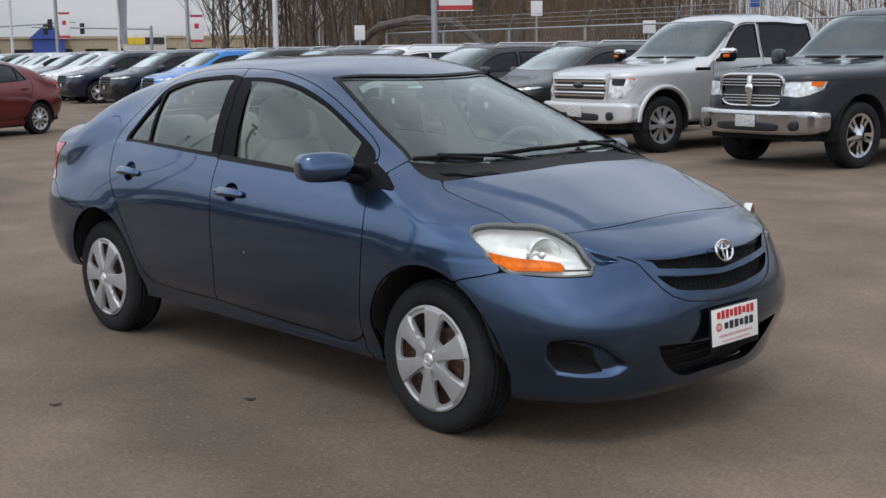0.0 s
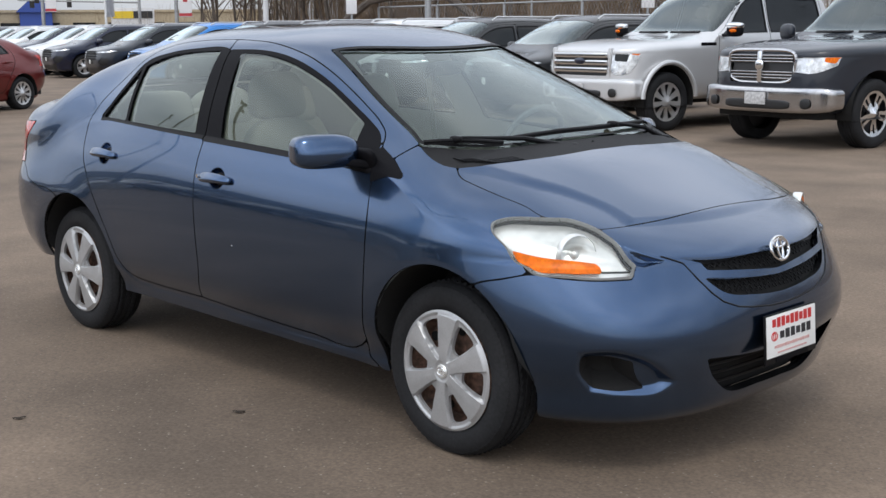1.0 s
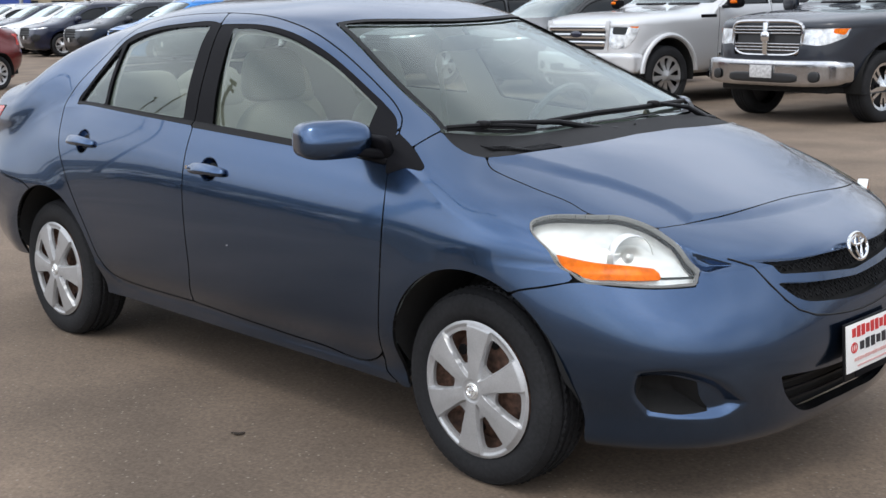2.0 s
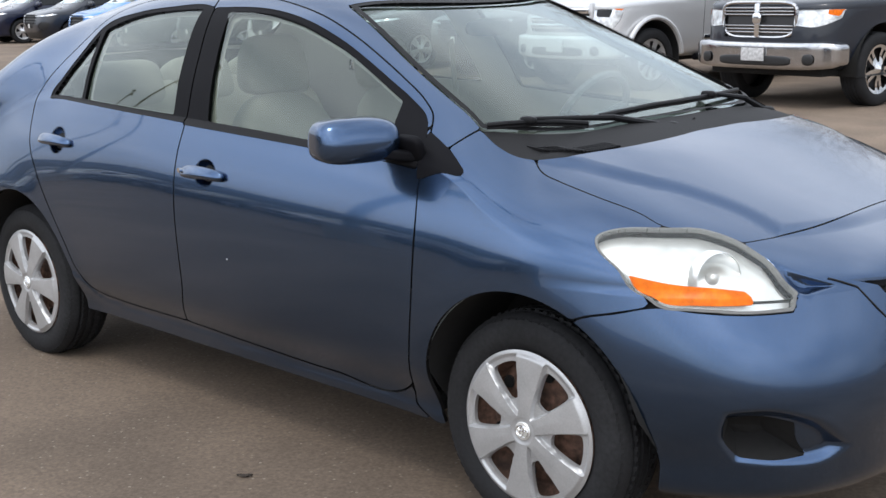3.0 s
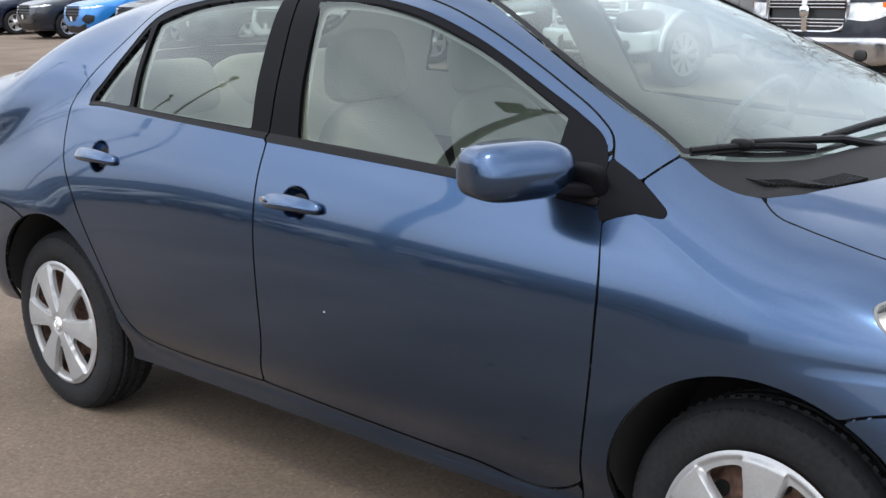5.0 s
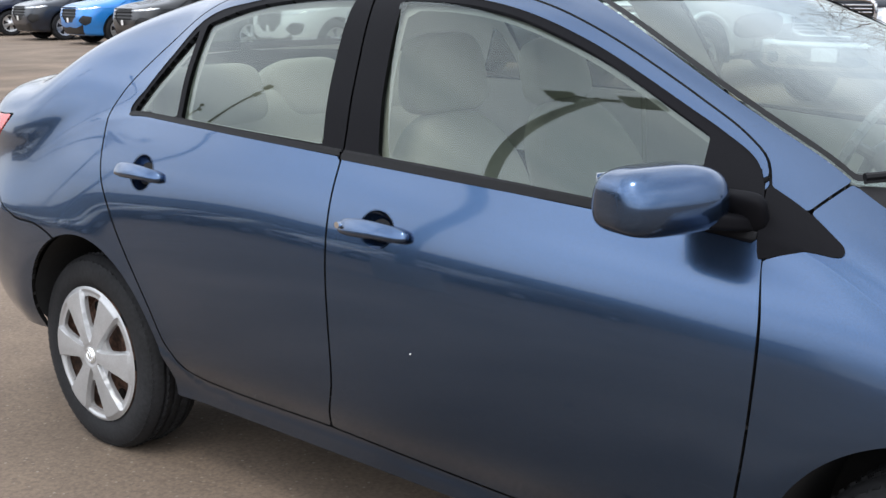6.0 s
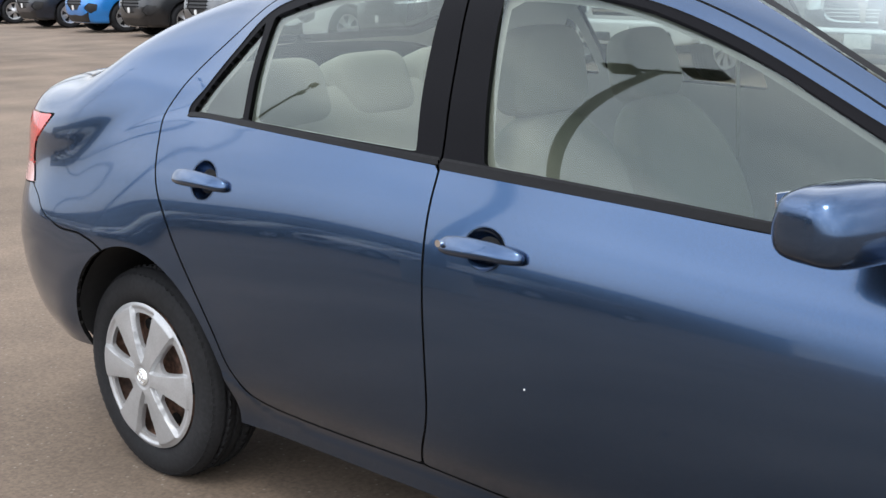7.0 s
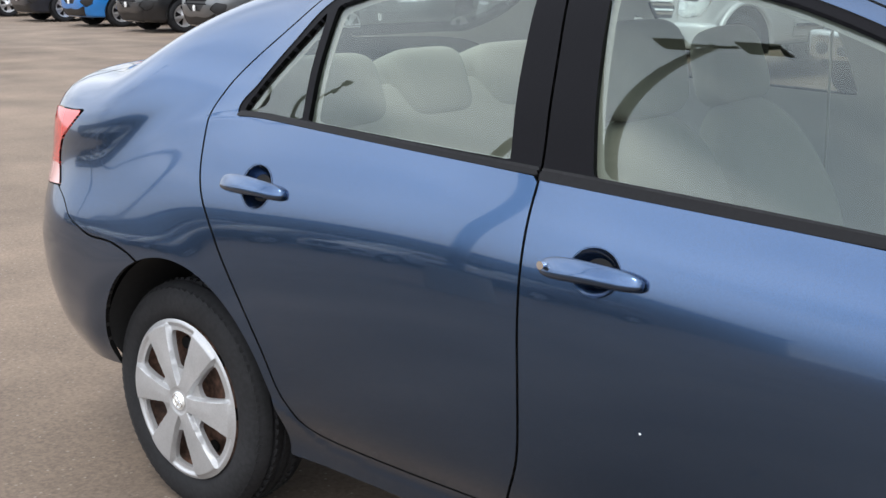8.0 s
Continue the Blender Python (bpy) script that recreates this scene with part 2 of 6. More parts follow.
class Skin:
    """A vehicle's right half as a function of (u, v)."""

    def __init__(self, side_y, side_z, middle, nose, tail, x_front, x_back, belt, axles, cabin_front, cabin_back,
                 crown=(2.75, 3.9), reach=(1.8, 3.8), plan=(3.0, 0.7, 2.85), turns=(1.15, 1.05), wheel=(0.295, 0.36), taper=0.065, hips=0.02, dents=()):
        self.side_y, self.side_z = spline(V_KNOTS, side_y), spline(V_KNOTS, side_z)
        self.middle, self.nose, self.tail = spline(*middle), spline(V_LOW, nose), spline(V_LOW, tail)
        self.xf, self.xb, self.tf, self.tb = x_front, x_back, *turns
        self.u_front, self.u_back = x_front + turns[0], x_back - turns[1]
        self.belt, self.axles, self.cf, self.cb = belt, axles, cabin_front, cabin_back
        self.crown, self.reach, self.plan, self.wheel, self.taper, self.hips = crown, reach, plan, wheel, taper, hips
        self.dents = dents
        self.z_wide, self.z_belt, self.z_roof = side_z[6], side_z[9], side_z[16]

    def at(self, u, v):
        u, v = np.broadcast_arrays(np.asarray(u, float), np.asarray(v, float))
        ahead = u > 0
        turn = (np.clip((u - self.xf) / self.tf, 0, 1) + np.clip((self.xb - u) / self.tb, 0, 1)) * np.pi / 2
        high = np.clip((v - V_WIDE) / (V_TOP - V_WIDE), 0, 1) * np.pi / 2
        low = np.minimum(v, V_WIDE)
        n = np.where(ahead, *self.crown)
        r = (np.abs(np.cos(high)) ** n + np.sin(high) ** n) ** (-1 / n)
        s, wide = np.minimum(np.sin(high) * r, 1), np.cos(high) * r
        pole = np.where(ahead, self.xf, self.xb)
        e = np.where(ahead, *self.reach)
        end = (np.where(ahead, self.nose(low), self.tail(low)) - pole) * (1 - s ** e) ** (1 / e)
        p = np.where(ahead, self.plan[0] - self.plan[1] * ramp_up(0.3, 0.65, v), self.plan[2])
        q = (np.abs(np.cos(turn)) ** p + np.sin(turn) ** p) ** (-1 / p)
        x = np.where(turn > 0, pole + end * np.sin(turn) * q, u)
        top = self.middle(x)
        belt = self.belt[0] + self.belt[1] * x
        share = (self.side_z(v) - self.z_belt) / (self.z_roof - self.z_belt)
        z_cab = np.where(v > V_BELT, belt + (top - belt) * share, self.side_z(v) + (belt - self.z_belt) * ramp_up(0.44, 0.86, v))
        z_clip = np.where(v > V_WIDE, self.z_wide + (top - self.z_wide) * s, self.side_z(v))
        y_clip = np.where(v > V_WIDE, self.side_y(V_WIDE) * wide, self.side_y(v))
        cabin = ramp_up(*self.cf, x) * ramp_up(*self.cb, x)
        z = cabin * z_cab + (1 - cabin) * z_clip
        y = cabin * self.side_y(v) + (1 - cabin) * y_clip
        y = y * (1 - self.taper * ramp_up(-0.3, -1.5, x) * ramp_up(0.5, 0.95, v)) + self.hips * np.exp(-((x - 1.0) / 0.3) ** 2) * ramp_up(0.8, 0.95, v) * ramp_up(1.3, 1.0, v)
        for ax in self.axles:
            d = np.hypot(x - ax, z - self.wheel[0])
            y = y + 0.009 * np.exp(-((d - self.wheel[1]) / 0.085) ** 2) * ramp_up(1.0, 0.7, v) * (turn < 0.9)
        p = np.stack([x, -y * np.cos(turn) * q, z], -1)
        for area, shift, soft_edge in self.dents:
            p = p + ramp_up(0.0, soft_edge, -area(u, v))[..., None] * np.array(shift)
        return p

    def normal(self, u, v, h=2e-3):
        a = self.at(np.minimum(u + h, self.u_front), v) - self.at(np.maximum(u - h, self.u_back), v)
        b = self.at(u, np.minimum(v + h, V_TOP)) - self.at(u, np.maximum(v - h, 0))
        n = np.cross(a, b)
        return n / np.maximum(np.linalg.norm(n, axis=-1, keepdims=True), 1e-9)


def outline(*points, sharp=42):
    """A closed outline through a few (u, v) points, rounded between them but for the sharp corners; returns its signed distance, negative inside."""
    p = np.array(points, float)
    n = len(p)
    ahead = np.roll(p, -1, 0) - p
    length = np.linalg.norm(ahead, axis=1) + 1e-9
    ways = ahead / length[:, None]
    path = []
    for i in range(n):
        j = (i + 1) % n
        def slope(k, own):
            before = ways[k - 1]
            if math.degrees(math.acos(float(np.clip(before @ ways[k], -1, 1)))) > sharp:
                return own
            s = before * length[k] + ways[k] * length[k - 1]
            return s / (np.linalg.norm(s) + 1e-9)
        t = np.linspace(0, 1, 9)[:-1, None]
        a, b = slope(i, ways[i]) * length[i], slope(j, ways[i]) * length[i]
        path.append((2 * t ** 3 - 3 * t ** 2 + 1) * p[i] + (t ** 3 - 2 * t ** 2 + t) * a + (3 * t ** 2 - 2 * t ** 3) * p[j] + (t ** 3 - t ** 2) * b)
    path = np.concatenate(path)
    nxt = np.roll(path, -1, 0)
    keep = np.linalg.norm(nxt - path, axis=1) > 1e-6
    path, nxt = path[keep], nxt[keep]

    span = (path[:, 0].min(), path[:, 0].max(), path[:, 1].min(), path[:, 1].max())

    def measure_out(u, v):
        shape = np.shape(u)
        w = np.stack([np.ravel(u), np.ravel(v)], -1)
        best, inside = np.full(len(w), 1e9), np.zeros(len(w), bool)
        for a, b in zip(path, nxt):
            d = b - a
            t = np.clip(((w - a) @ d) / (d @ d), 0, 1)
            best = np.minimum(best, ((w - a - t[:, None] * d) ** 2).sum(-1))
            cross = (a[1] > w[:, 1]) != (b[1] > w[:, 1])
            if a[1] != b[1]:
                inside ^= cross & (w[:, 0] < (b[0] - a[0]) * (w[:, 1] - a[1]) / (b[1] - a[1]) + a[0])
        return (np.sqrt(best) * np.where(inside, -1, 1)).reshape(shape)
    # the distance is laid out once on a fine grid and read from it
    fine, rim = 0.008, 0.10
    gu, gv = np.arange(span[0] - rim, span[1] + rim + fine, fine), np.arange(span[2] - rim, span[3] + rim + fine, fine)
    table = measure_out(*np.meshgrid(gu, gv, indexing="ij"))

    def distance(u, v):
        u, v = np.asarray(u, float), np.asarray(v, float)
        a, b = np.clip((u - gu[0]) / fine, 0, len(gu) - 1.001), np.clip((v - gv[0]) / fine, 0, len(gv) - 1.001)
        i, j = a.astype(int), b.astype(int)
        s, t = a - i, b - j
        return table[i, j] * (1 - s) * (1 - t) + table[i + 1, j] * s * (1 - t) + table[i, j + 1] * (1 - s) * t + table[i + 1, j + 1] * s * t
    distance.span = span
    return distance


def within(area, grow=0.0):
    return lambda s, u, v, xyz: area(u, v) - grow


def outside(area, gap=0.0):
    return lambda s, u, v, xyz: gap - area(u, v)


def off_wheel(cx, cz, r):
    return lambda s, u, v, xyz: r - np.hypot(xyz[..., 0] - cx, xyz[..., 2] - cz)


def trace(field, us, vs):
    """Cuts a grid along field < 0: returns the points (u, v), the faces and the cut edges."""
    f = field
    nu, nv = f.shape
    ids, pts, faces, rim = {}, [], [], []

    def point(key, u, v):
        if key not in ids:
            ids[key] = len(pts)
            pts.append((u, v))
        return ids[key]
    inside = f < 0
    count = inside[:-1, :-1].astype(int) + inside[1:, :-1] + inside[1:, 1:] + inside[:-1, 1:]
    for i, j in np.argwhere(count > 0):
        corners = ((i, j), (i + 1, j), (i + 1, j + 1), (i, j + 1))
        if count[i, j] == 4:
            faces.append([point(c, us[c[0]], vs[c[1]]) for c in corners])
            continue
        ring, cut = [], []
        for a, b in zip(corners, corners[1:] + corners[:1]):
            fa, fb = f[a], f[b]
            if fa < 0:
                ring.append(point(a, us[a[0]], vs[a[1]]))
            if (fa < 0) != (fb < 0):
                t = fa / (fa - fb)
                k = point((min(a, b), max(a, b)), us[a[0]] + t * (us[b[0]] - us[a[0]]), vs[a[1]] + t * (vs[b[1]] - vs[a[1]]))
                ring.append(k)
                cut.append(k)
        if len(set(ring)) >= 3:
            faces.append(list(dict.fromkeys(ring)))
            if len(cut) == 2:
                rim.append(tuple(cut))
    return np.array(pts), faces, rim


def faired(pos, nor, axis):
    """Lays points on one smooth second-order surface, as sheet glass has; axis is the one it is seen along (1: side, 2: shield)."""
    x, y, z = pos.T
    one, nil = np.ones_like(x), np.zeros_like(x)
    if axis == 1:
        a, out = np.stack([one, x, z, x * x, z * z, x * z], 1), y
        dx, dw = np.stack([nil, one, nil, 2 * x, nil, z], 1), np.stack([nil, nil, one, nil, 2 * z, x], 1)
    else:
        a, out = np.stack([one, x, y * y, x * x, x * y * y, y ** 4], 1), z
        dx, dw = np.stack([nil, one, nil, 2 * x, y * y, nil], 1), np.stack([nil, nil, 2 * y, nil, 2 * x * y, 4 * y ** 3], 1)
    c = np.linalg.lstsq(a, out, rcond=None)[0]
    flat = pos.copy()
    flat[:, axis] = a @ c
    n = np.stack([-(dx @ c), one, -(dw @ c)] if axis == 1 else [-(dx @ c), -(dw @ c), one], 1)
    n /= np.linalg.norm(n, axis=1, keepdims=True)
    return flat, np.where((n * nor).sum(-1, keepdims=True) < 0, -n, n)


def panel(name, skin, fields, mat, parent, label="", span=None, raised=0.0, rim=0.012, halves="right", step=0.0125, edge=None, fair=None):
    """A piece of the skin where all the fields are negative, with its edge turned in. halves: right, left or both (one mesh)."""
    u0, u1, v0, v1 = span or (skin.u_back, skin.u_front, 0, V_TOP)
    u0, u1, v0, v1 = max(u0 - 2 * step, skin.u_back), min(u1 + 2 * step, skin.u_front), max(v0 - 2 * step, 0), min(v1 + 2 * step, V_TOP)
    us, vs = np.linspace(u0, u1, max(3, round((u1 - u0) / step) + 1)), np.linspace(v0, v1, max(3, round((v1 - v0) / step) + 1))
    gu, gv = np.meshgrid(us, vs, indexing="ij")
    xyz = skin.at(gu, gv)
    f = np.max([one(skin, gu, gv, xyz) for one in fields], 0)
    f = np.where(np.abs(f) < 1e-5, 1e-5, f)
    pts, faces, cut = trace(f, us, vs)
    if not len(pts):
        return None
    pos, nor = skin.at(pts[:, 0], pts[:, 1]), skin.normal(pts[:, 0], pts[:, 1])
    flip = (nor * (pos - (0, 0, 0.6))).sum(-1).mean() < 0
    nor = -nor if flip else nor
    if fair is not None:
        pos, nor = faired(pos, nor, fair)
    pos = pos + nor * raised
    verts, norms, polys = [*pos], [*nor], [face[::-1] if flip else face for face in faces]
    deep = {}
    for a, b in cut if rim else ():
        for k in (a, b):
            if k not in deep:
                deep[k] = len(verts)
                verts += [pos[k], pos[k] - nor[k] * rim]
                norms += [nor[k], nor[k]]
        polys.append([deep[a], deep[b], deep[b] + 1, deep[a] + 1])
    verts, norms = np.array(verts), np.array(norms)
    if halves == "left":
        verts, norms, polys = verts * (1, -1, 1), norms * (1, -1, 1), [p[::-1] for p in polys]
    elif halves == "both":
        k = len(verts)
        verts, norms = np.concatenate([verts, verts * (1, -1, 1)]), np.concatenate([norms, norms * (1, -1, 1)])
        polys = polys + [[i + k for i in p[::-1]] for p in polys]
    me = bpy.data.meshes.new(name)
    me.from_pydata(verts.tolist(), [], polys)
    me.materials.append(mat)
    if edge:
        me.materials.append(edge)
        flags = ([0] * len(faces) + [1] * (len(polys) // (2 if halves == "both" else 1) - len(faces))) * (2 if halves == "both" else 1)
        me.polygons.foreach_set("material_index", flags)
    me.polygons.foreach_set("use_smooth", [True] * len(me.polygons))
    me.update()
    me.normals_split_custom_set_from_vertices(norms.tolist())
    ob = new(name, me)
    ob.parent = parent
    if label:
        tagged(ob, label)
    return ob


# ---- the blue sedan ----
lamp_groove = outline((1.878, 0.92), (1.915, 0.82), (1.97, 0.70), (2.005, 0.625), (1.925, 0.555), (1.895, 0.60), (1.880, 0.80))
fog_scoop = outline((1.72, 0.325), (1.82, 0.335), (1.90, 0.30), (1.99, 0.195), (1.94, 0.160), (1.82, 0.152), (1.74, 0.160), (1.712, 0.23))
bonnet_rise = outline((1.16, 1.20), (1.30, 1.262), (1.48, 1.270), (1.65, 1.255), (1.777, 1.229), (1.904, 1.138), (1.955, 1.0), (2.6, 1.0), (2.6, 2.0), (1.16, 2.0))
sill_step = outline((1.12, 0.125), (0.83, 0.137), (0.5, 0.134), (0.14, 0.144), (-0.23, 0.162), (-0.68, 0.170), (-0.78, 0.190), (-0.825, 0.245), (-0.90, 0.28), (-0.95, 0.2), (-0.95, -0.1), (1.12, -0.1))
SEDAN = Skin(
    side_y=(0.675, 0.738, 0.772, 0.808, 0.838, 0.855, 0.860, 0.850, 0.826, 0.788, 0.745, 0.688, 0.615, 0.55, 0.455, 0.31, 0),
    side_z=(0.17, 0.20, 0.29, 0.36, 0.45, 0.57, 0.70, 0.80, 0.885, 0.975, 1.085, 1.195, 1.305, 1.36, 1.40, 1.43, 1.445),
    middle=((-2.3, -1.9, -1.55, -1.4, -1.1, -0.8, -0.5, -0.2, 0.1, 0.3, 0.6, 0.9, 1.2, 1.4, 1.6, 1.8, 2.1),
            (1.059, 1.105, 1.159, 1.242, 1.37, 1.437, 1.453, 1.456, 1.447, 1.408, 1.287, 1.158, 1.022, 0.973, 0.927, 0.893, 0.852)),
    nose=(1.929, 1.99, 2.034, 2.055, 2.076, 2.062, 2.023), tail=(-1.947, -1.996, -2.055, -2.11, -2.163, -2.195, -2.171),
    x_front=1.25, x_back=-1.5, belt=(0.985, -0.045), axles=(1.275, -1.275), cabin_front=(1.30, 0.92), cabin_back=(-1.60, -0.95), crown=(2.75, 5.6), reach=(1.8, 6.5), plan=(3.0, 0.7, 3.0),
    hips=0.008, dents=((lamp_groove, (-0.018, 0.009, -0.004), 0.050), (fog_scoop, (-0.026, 0.014, 0), 0.040), (sill_step, (0, -0.005, 0), 0.018), (bonnet_rise, (0, 0, 0.011), 0.06)))

front_door = outline((-0.29, 1.347), (-0.063, 1.328), (0.155, 1.300), (0.34, 1.28), (0.527, 1.251), (0.684, 1.21), (0.806, 1.161), (0.850, 1.128), (0.882, 1.058), (0.902, 0.95),
                     (0.92, 0.817), (0.939, 0.695), (0.935, 0.516), (0.890, 0.271), (0.868, 0.19), (0.81, 0.155), (0.508, 0.148), (0.145, 0.158), (-0.227, 0.176),
                     (-0.162, 0.326), (-0.146, 0.471), (-0.148, 0.601), (-0.153, 0.699), (-0.157, 0.789), (-0.157, 0.868), (-0.176, 1.008), (-0.202, 1.131), (-0.238, 1.25))
rear_door = outline((-0.29, 1.347), (-0.559, 1.334), (-0.745, 1.302), (-0.888, 1.241), (-0.985, 1.139), (-1.069, 1.034), (-1.125, 0.95), (-1.155, 0.88), (-1.147, 0.793),
                    (-1.118, 0.702), (-1.045, 0.611), (-0.95, 0.497), (-0.883, 0.383), (-0.838, 0.267), (-0.80, 0.21), (-0.72, 0.187), (-0.681, 0.184), (-0.227, 0.176),
                    (-0.162, 0.326), (-0.146, 0.471), (-0.148, 0.601), (-0.153, 0.699), (-0.157, 0.789), (-0.157, 0.868), (-0.176, 1.008), (-0.202, 1.131), (-0.238, 1.25))
front_glass = outline((-0.045, 0.879), (-0.137, 1.250), (0.02, 1.250), (0.20, 1.238), (0.33, 1.222), (0.44, 1.208), (0.56, 1.183), (0.65, 1.157), (0.735, 1.128), (0.775, 0.873), (0.544, 0.866), (0.262, 0.869))
front_black = outline((-0.157, 0.859), (-0.157, 0.872), (-0.176, 1.008), (-0.202, 1.131), (-0.24, 1.268), (0.0, 1.270), (0.2, 1.257), (0.34, 1.242), (0.45, 1.228), (0.57, 1.204), (0.67, 1.177), (0.76, 1.148),
                      (0.84, 1.105), (0.872, 1.05), (0.892, 0.95), (0.905, 0.846), (0.80, 0.851), (0.544, 0.851), (0.262, 0.854))
sail = outline((0.886, 1.04), (1.052, 0.957), (1.052, 0.93), (1.0, 0.872), (0.912, 0.822), (0.908, 0.84), (0.898, 0.95))
rear_glass_side = outline((-0.232, 0.882), (-0.305, 1.262), (-0.5, 1.252), (-0.7, 1.225), (-0.855, 1.18), (-0.812, 0.88))
quarter_glass = outline((-0.834, 0.878), (-0.880, 1.172), (-0.94, 1.078), (-1.003, 0.965), (-1.046, 0.882))
rear_black = outline((-0.157, 0.859), (-0.157, 0.872), (-0.176, 1.008), (-0.202, 1.131), (-0.24, 1.268), (-0.314, 1.283), (-0.5, 1.272), (-0.7, 1.246), (-0.885, 1.195), (-0.955, 1.09), (-1.02, 0.965), (-1.062, 0.885),
                     (-1.058, 0.868), (-0.82, 0.864), (-0.5, 0.862))
windscreen = outline((0.314, 1.368), (0.404, 1.602), (0.43, 1.75), (0.438, 1.95), (1.215, 1.95), (1.2, 1.65), (1.165, 1.45), (1.10, 1.3), (1.012, 1.172), (0.779, 1.237), (0.529, 1.312))
cowl = outline((1.012, 1.170), (1.10, 1.3), (1.165, 1.45), (1.2, 1.65), (1.215, 1.95), (1.3, 1.95), (2.5, 1.95), (2.5, 1.66), (1.962, 1.632), (1.504, 1.481), (1.283, 1.34), (1.188, 1.232), (1.145, 1.194), (1.08, 1.168))
bonnet = outline((1.188, 1.229), (1.224, 1.204), (1.31, 1.197), (1.492, 1.165), (1.627, 1.121), (1.70, 1.060), (1.785, 1.063), (1.838, 1.022), (1.862, 0.985), (1.955, 1.01), (2.085, 1.033), (2.345, 1.070), (2.5, 1.072),
                 (2.5, 1.655), (1.962, 1.628), (1.504, 1.477), (1.283, 1.336))
fender = outline((0.972, 1.003), (1.009, 1.168), (1.08, 1.165), (1.145, 1.191), (1.188, 1.229), (1.224, 1.204), (1.31, 1.197), (1.492, 1.165), (1.627, 1.121), (1.70, 1.060), (1.543, 1.003), (1.511, 0.962), (1.508, 0.915),
                 (1.55, 0.781), (1.603, 0.577), (1.617, 0.548), (1.542, 0.529), (1.453, 0.504), (1.3, 0.3), (0.98, 0.045), (0.90, 0.10), (0.85, 0.13), (0.868, 0.19), (0.890, 0.271), (0.935, 0.516), (0.939, 0.695), (0.915, 0.82),
                 (1.0, 0.872), (1.052, 0.93), (1.052, 0.957))
headlamp = outline((1.508, 0.915), (1.511, 0.962), (1.543, 1.003), (1.70, 1.057), (1.785, 1.062), (1.838, 1.020), (1.878, 0.913), (1.892, 0.714), (1.899, 0.565), (1.889, 0.542), (1.796, 0.540), (1.698, 0.546), (1.628, 0.553), (1.603, 0.577), (1.55, 0.781))
bumper = outline((1.453, 0.504), (1.542, 0.529), (1.617, 0.548), (1.628, 0.549), (1.698, 0.542), (1.796, 0.536), (1.889, 0.538), (1.902, 0.565), (1.895, 0.714), (1.881, 0.913), (1.862, 0.985), (1.955, 1.01), (2.085, 1.033), (2.345, 1.070), (2.5, 1.072),
                 (2.5, -0.1), (1.2, -0.1), (1.3, 0.3))
grille_top = outline((2.03, 0.672), (2.12, 0.640), (2.20, 0.612), (2.37, 0.585), (2.5, 0.58), (2.5, 0.512), (2.395, 0.513), (2.287, 0.525), (2.111, 0.546))
grille_mid = outline((2.09, 0.527), (2.25, 0.506), (2.4, 0.494), (2.5, 0.492), (2.5, 0.438), (2.396, 0.438), (2.263, 0.449), (2.145, 0.476))
grille_low = outline((2.065, 0.270), (2.26, 0.250), (2.5, 0.246), (2.5, 0.118), (2.341, 0.118), (2.158, 0.136), (2.10, 0.19))
fog = outline((1.733, 0.297), (1.797, 0.304), (1.867, 0.279), (1.883, 0.202), (1.900, 0.176), (1.823, 0.170), (1.757, 0.178), (1.733, 0.226))
rear_bumper = outline((-1.3, 0.5), (-1.346, 0.526), (-1.444, 0.553), (-1.598, 0.567), (-1.663, 0.605), (-1.718, 0.690), (-1.773, 0.745), (-1.92, 0.725), (-2.7, 0.72), (-2.7, -0.1), (-1.2, -0.1))
tail_lamp = outline((-1.675, 1.088), (-1.725, 1.03), (-1.785, 0.955), (-1.797, 0.90), (-1.775, 0.81), (-1.757, 0.749), (-1.92, 0.729), (-2.1, 0.745), (-2.12, 0.9), (-2.08, 1.05), (-1.95, 1.085))
boot = outline((-1.56, 1.95), (-1.54, 1.36), (-1.60, 1.315), (-1.72, 1.295), (-1.86, 1.22), (-1.93, 1.095), (-2.085, 1.06), (-2.125, 0.9), (-2.105, 0.74), (-2.7, 0.735), (-2.7, 1.95))
back_glass = outline((-0.72, 1.95), (-0.74, 1.6), (-0.80, 1.43), (-1.1, 1.385), (-1.42, 1.335), (-1.50, 1.38), (-1.53, 1.95))
wheel_front, wheel_back = off_wheel(1.295, 0.325, 0.348), off_wheel(-1.213, 0.343, 0.339)
dish_front = outline(*[(0.006 + 0.053 * math.cos(a), 0.715 + 0.043 * math.sin(a)) for a in np.linspace(0, 2 * math.pi, 13)[:-1]])
dish_back = outline(*[(-0.918 + 0.051 * math.cos(a), 0.722 + 0.043 * math.sin(a)) for a in np.linspace(0, 2 * math.pi, 13)[:-1]])
GAP = 0.003
WIDE_GAP = 0.0036


def sealed(*areas, gap=GAP):
    return [outside(a, gap) for a in areas]


sedan = thing("sedan_car", "metallic blue four-door compact sedan parked on the asphalt", "car")


def tyre_profile(r, w, rim):
    """Tread with grooves, round shoulders and bulged sidewalls; the axis runs along y."""
    p = [(rim, -w * 0.40), (rim + 0.012, -w * 0.47), (rim + (r - rim) * 0.35, -w * 0.50), (rim + (r - rim) * 0.62, -w * 0.495), (rim + (r - rim) * 0.82, -w * 0.46), (r - 0.010, -w * 0.41), (r - 0.003, -w * 0.36)]
    for g in (-0.24, -0.08, 0.08, 0.24):
        p += [(r, w * (g - 0.035)), (r - 0.008, w * (g - 0.03)), (r - 0.008, w * (g + 0.03)), (r, w * (g + 0.035))]
    p += [(a, -b) for a, b in reversed(p[:7])]
    return p


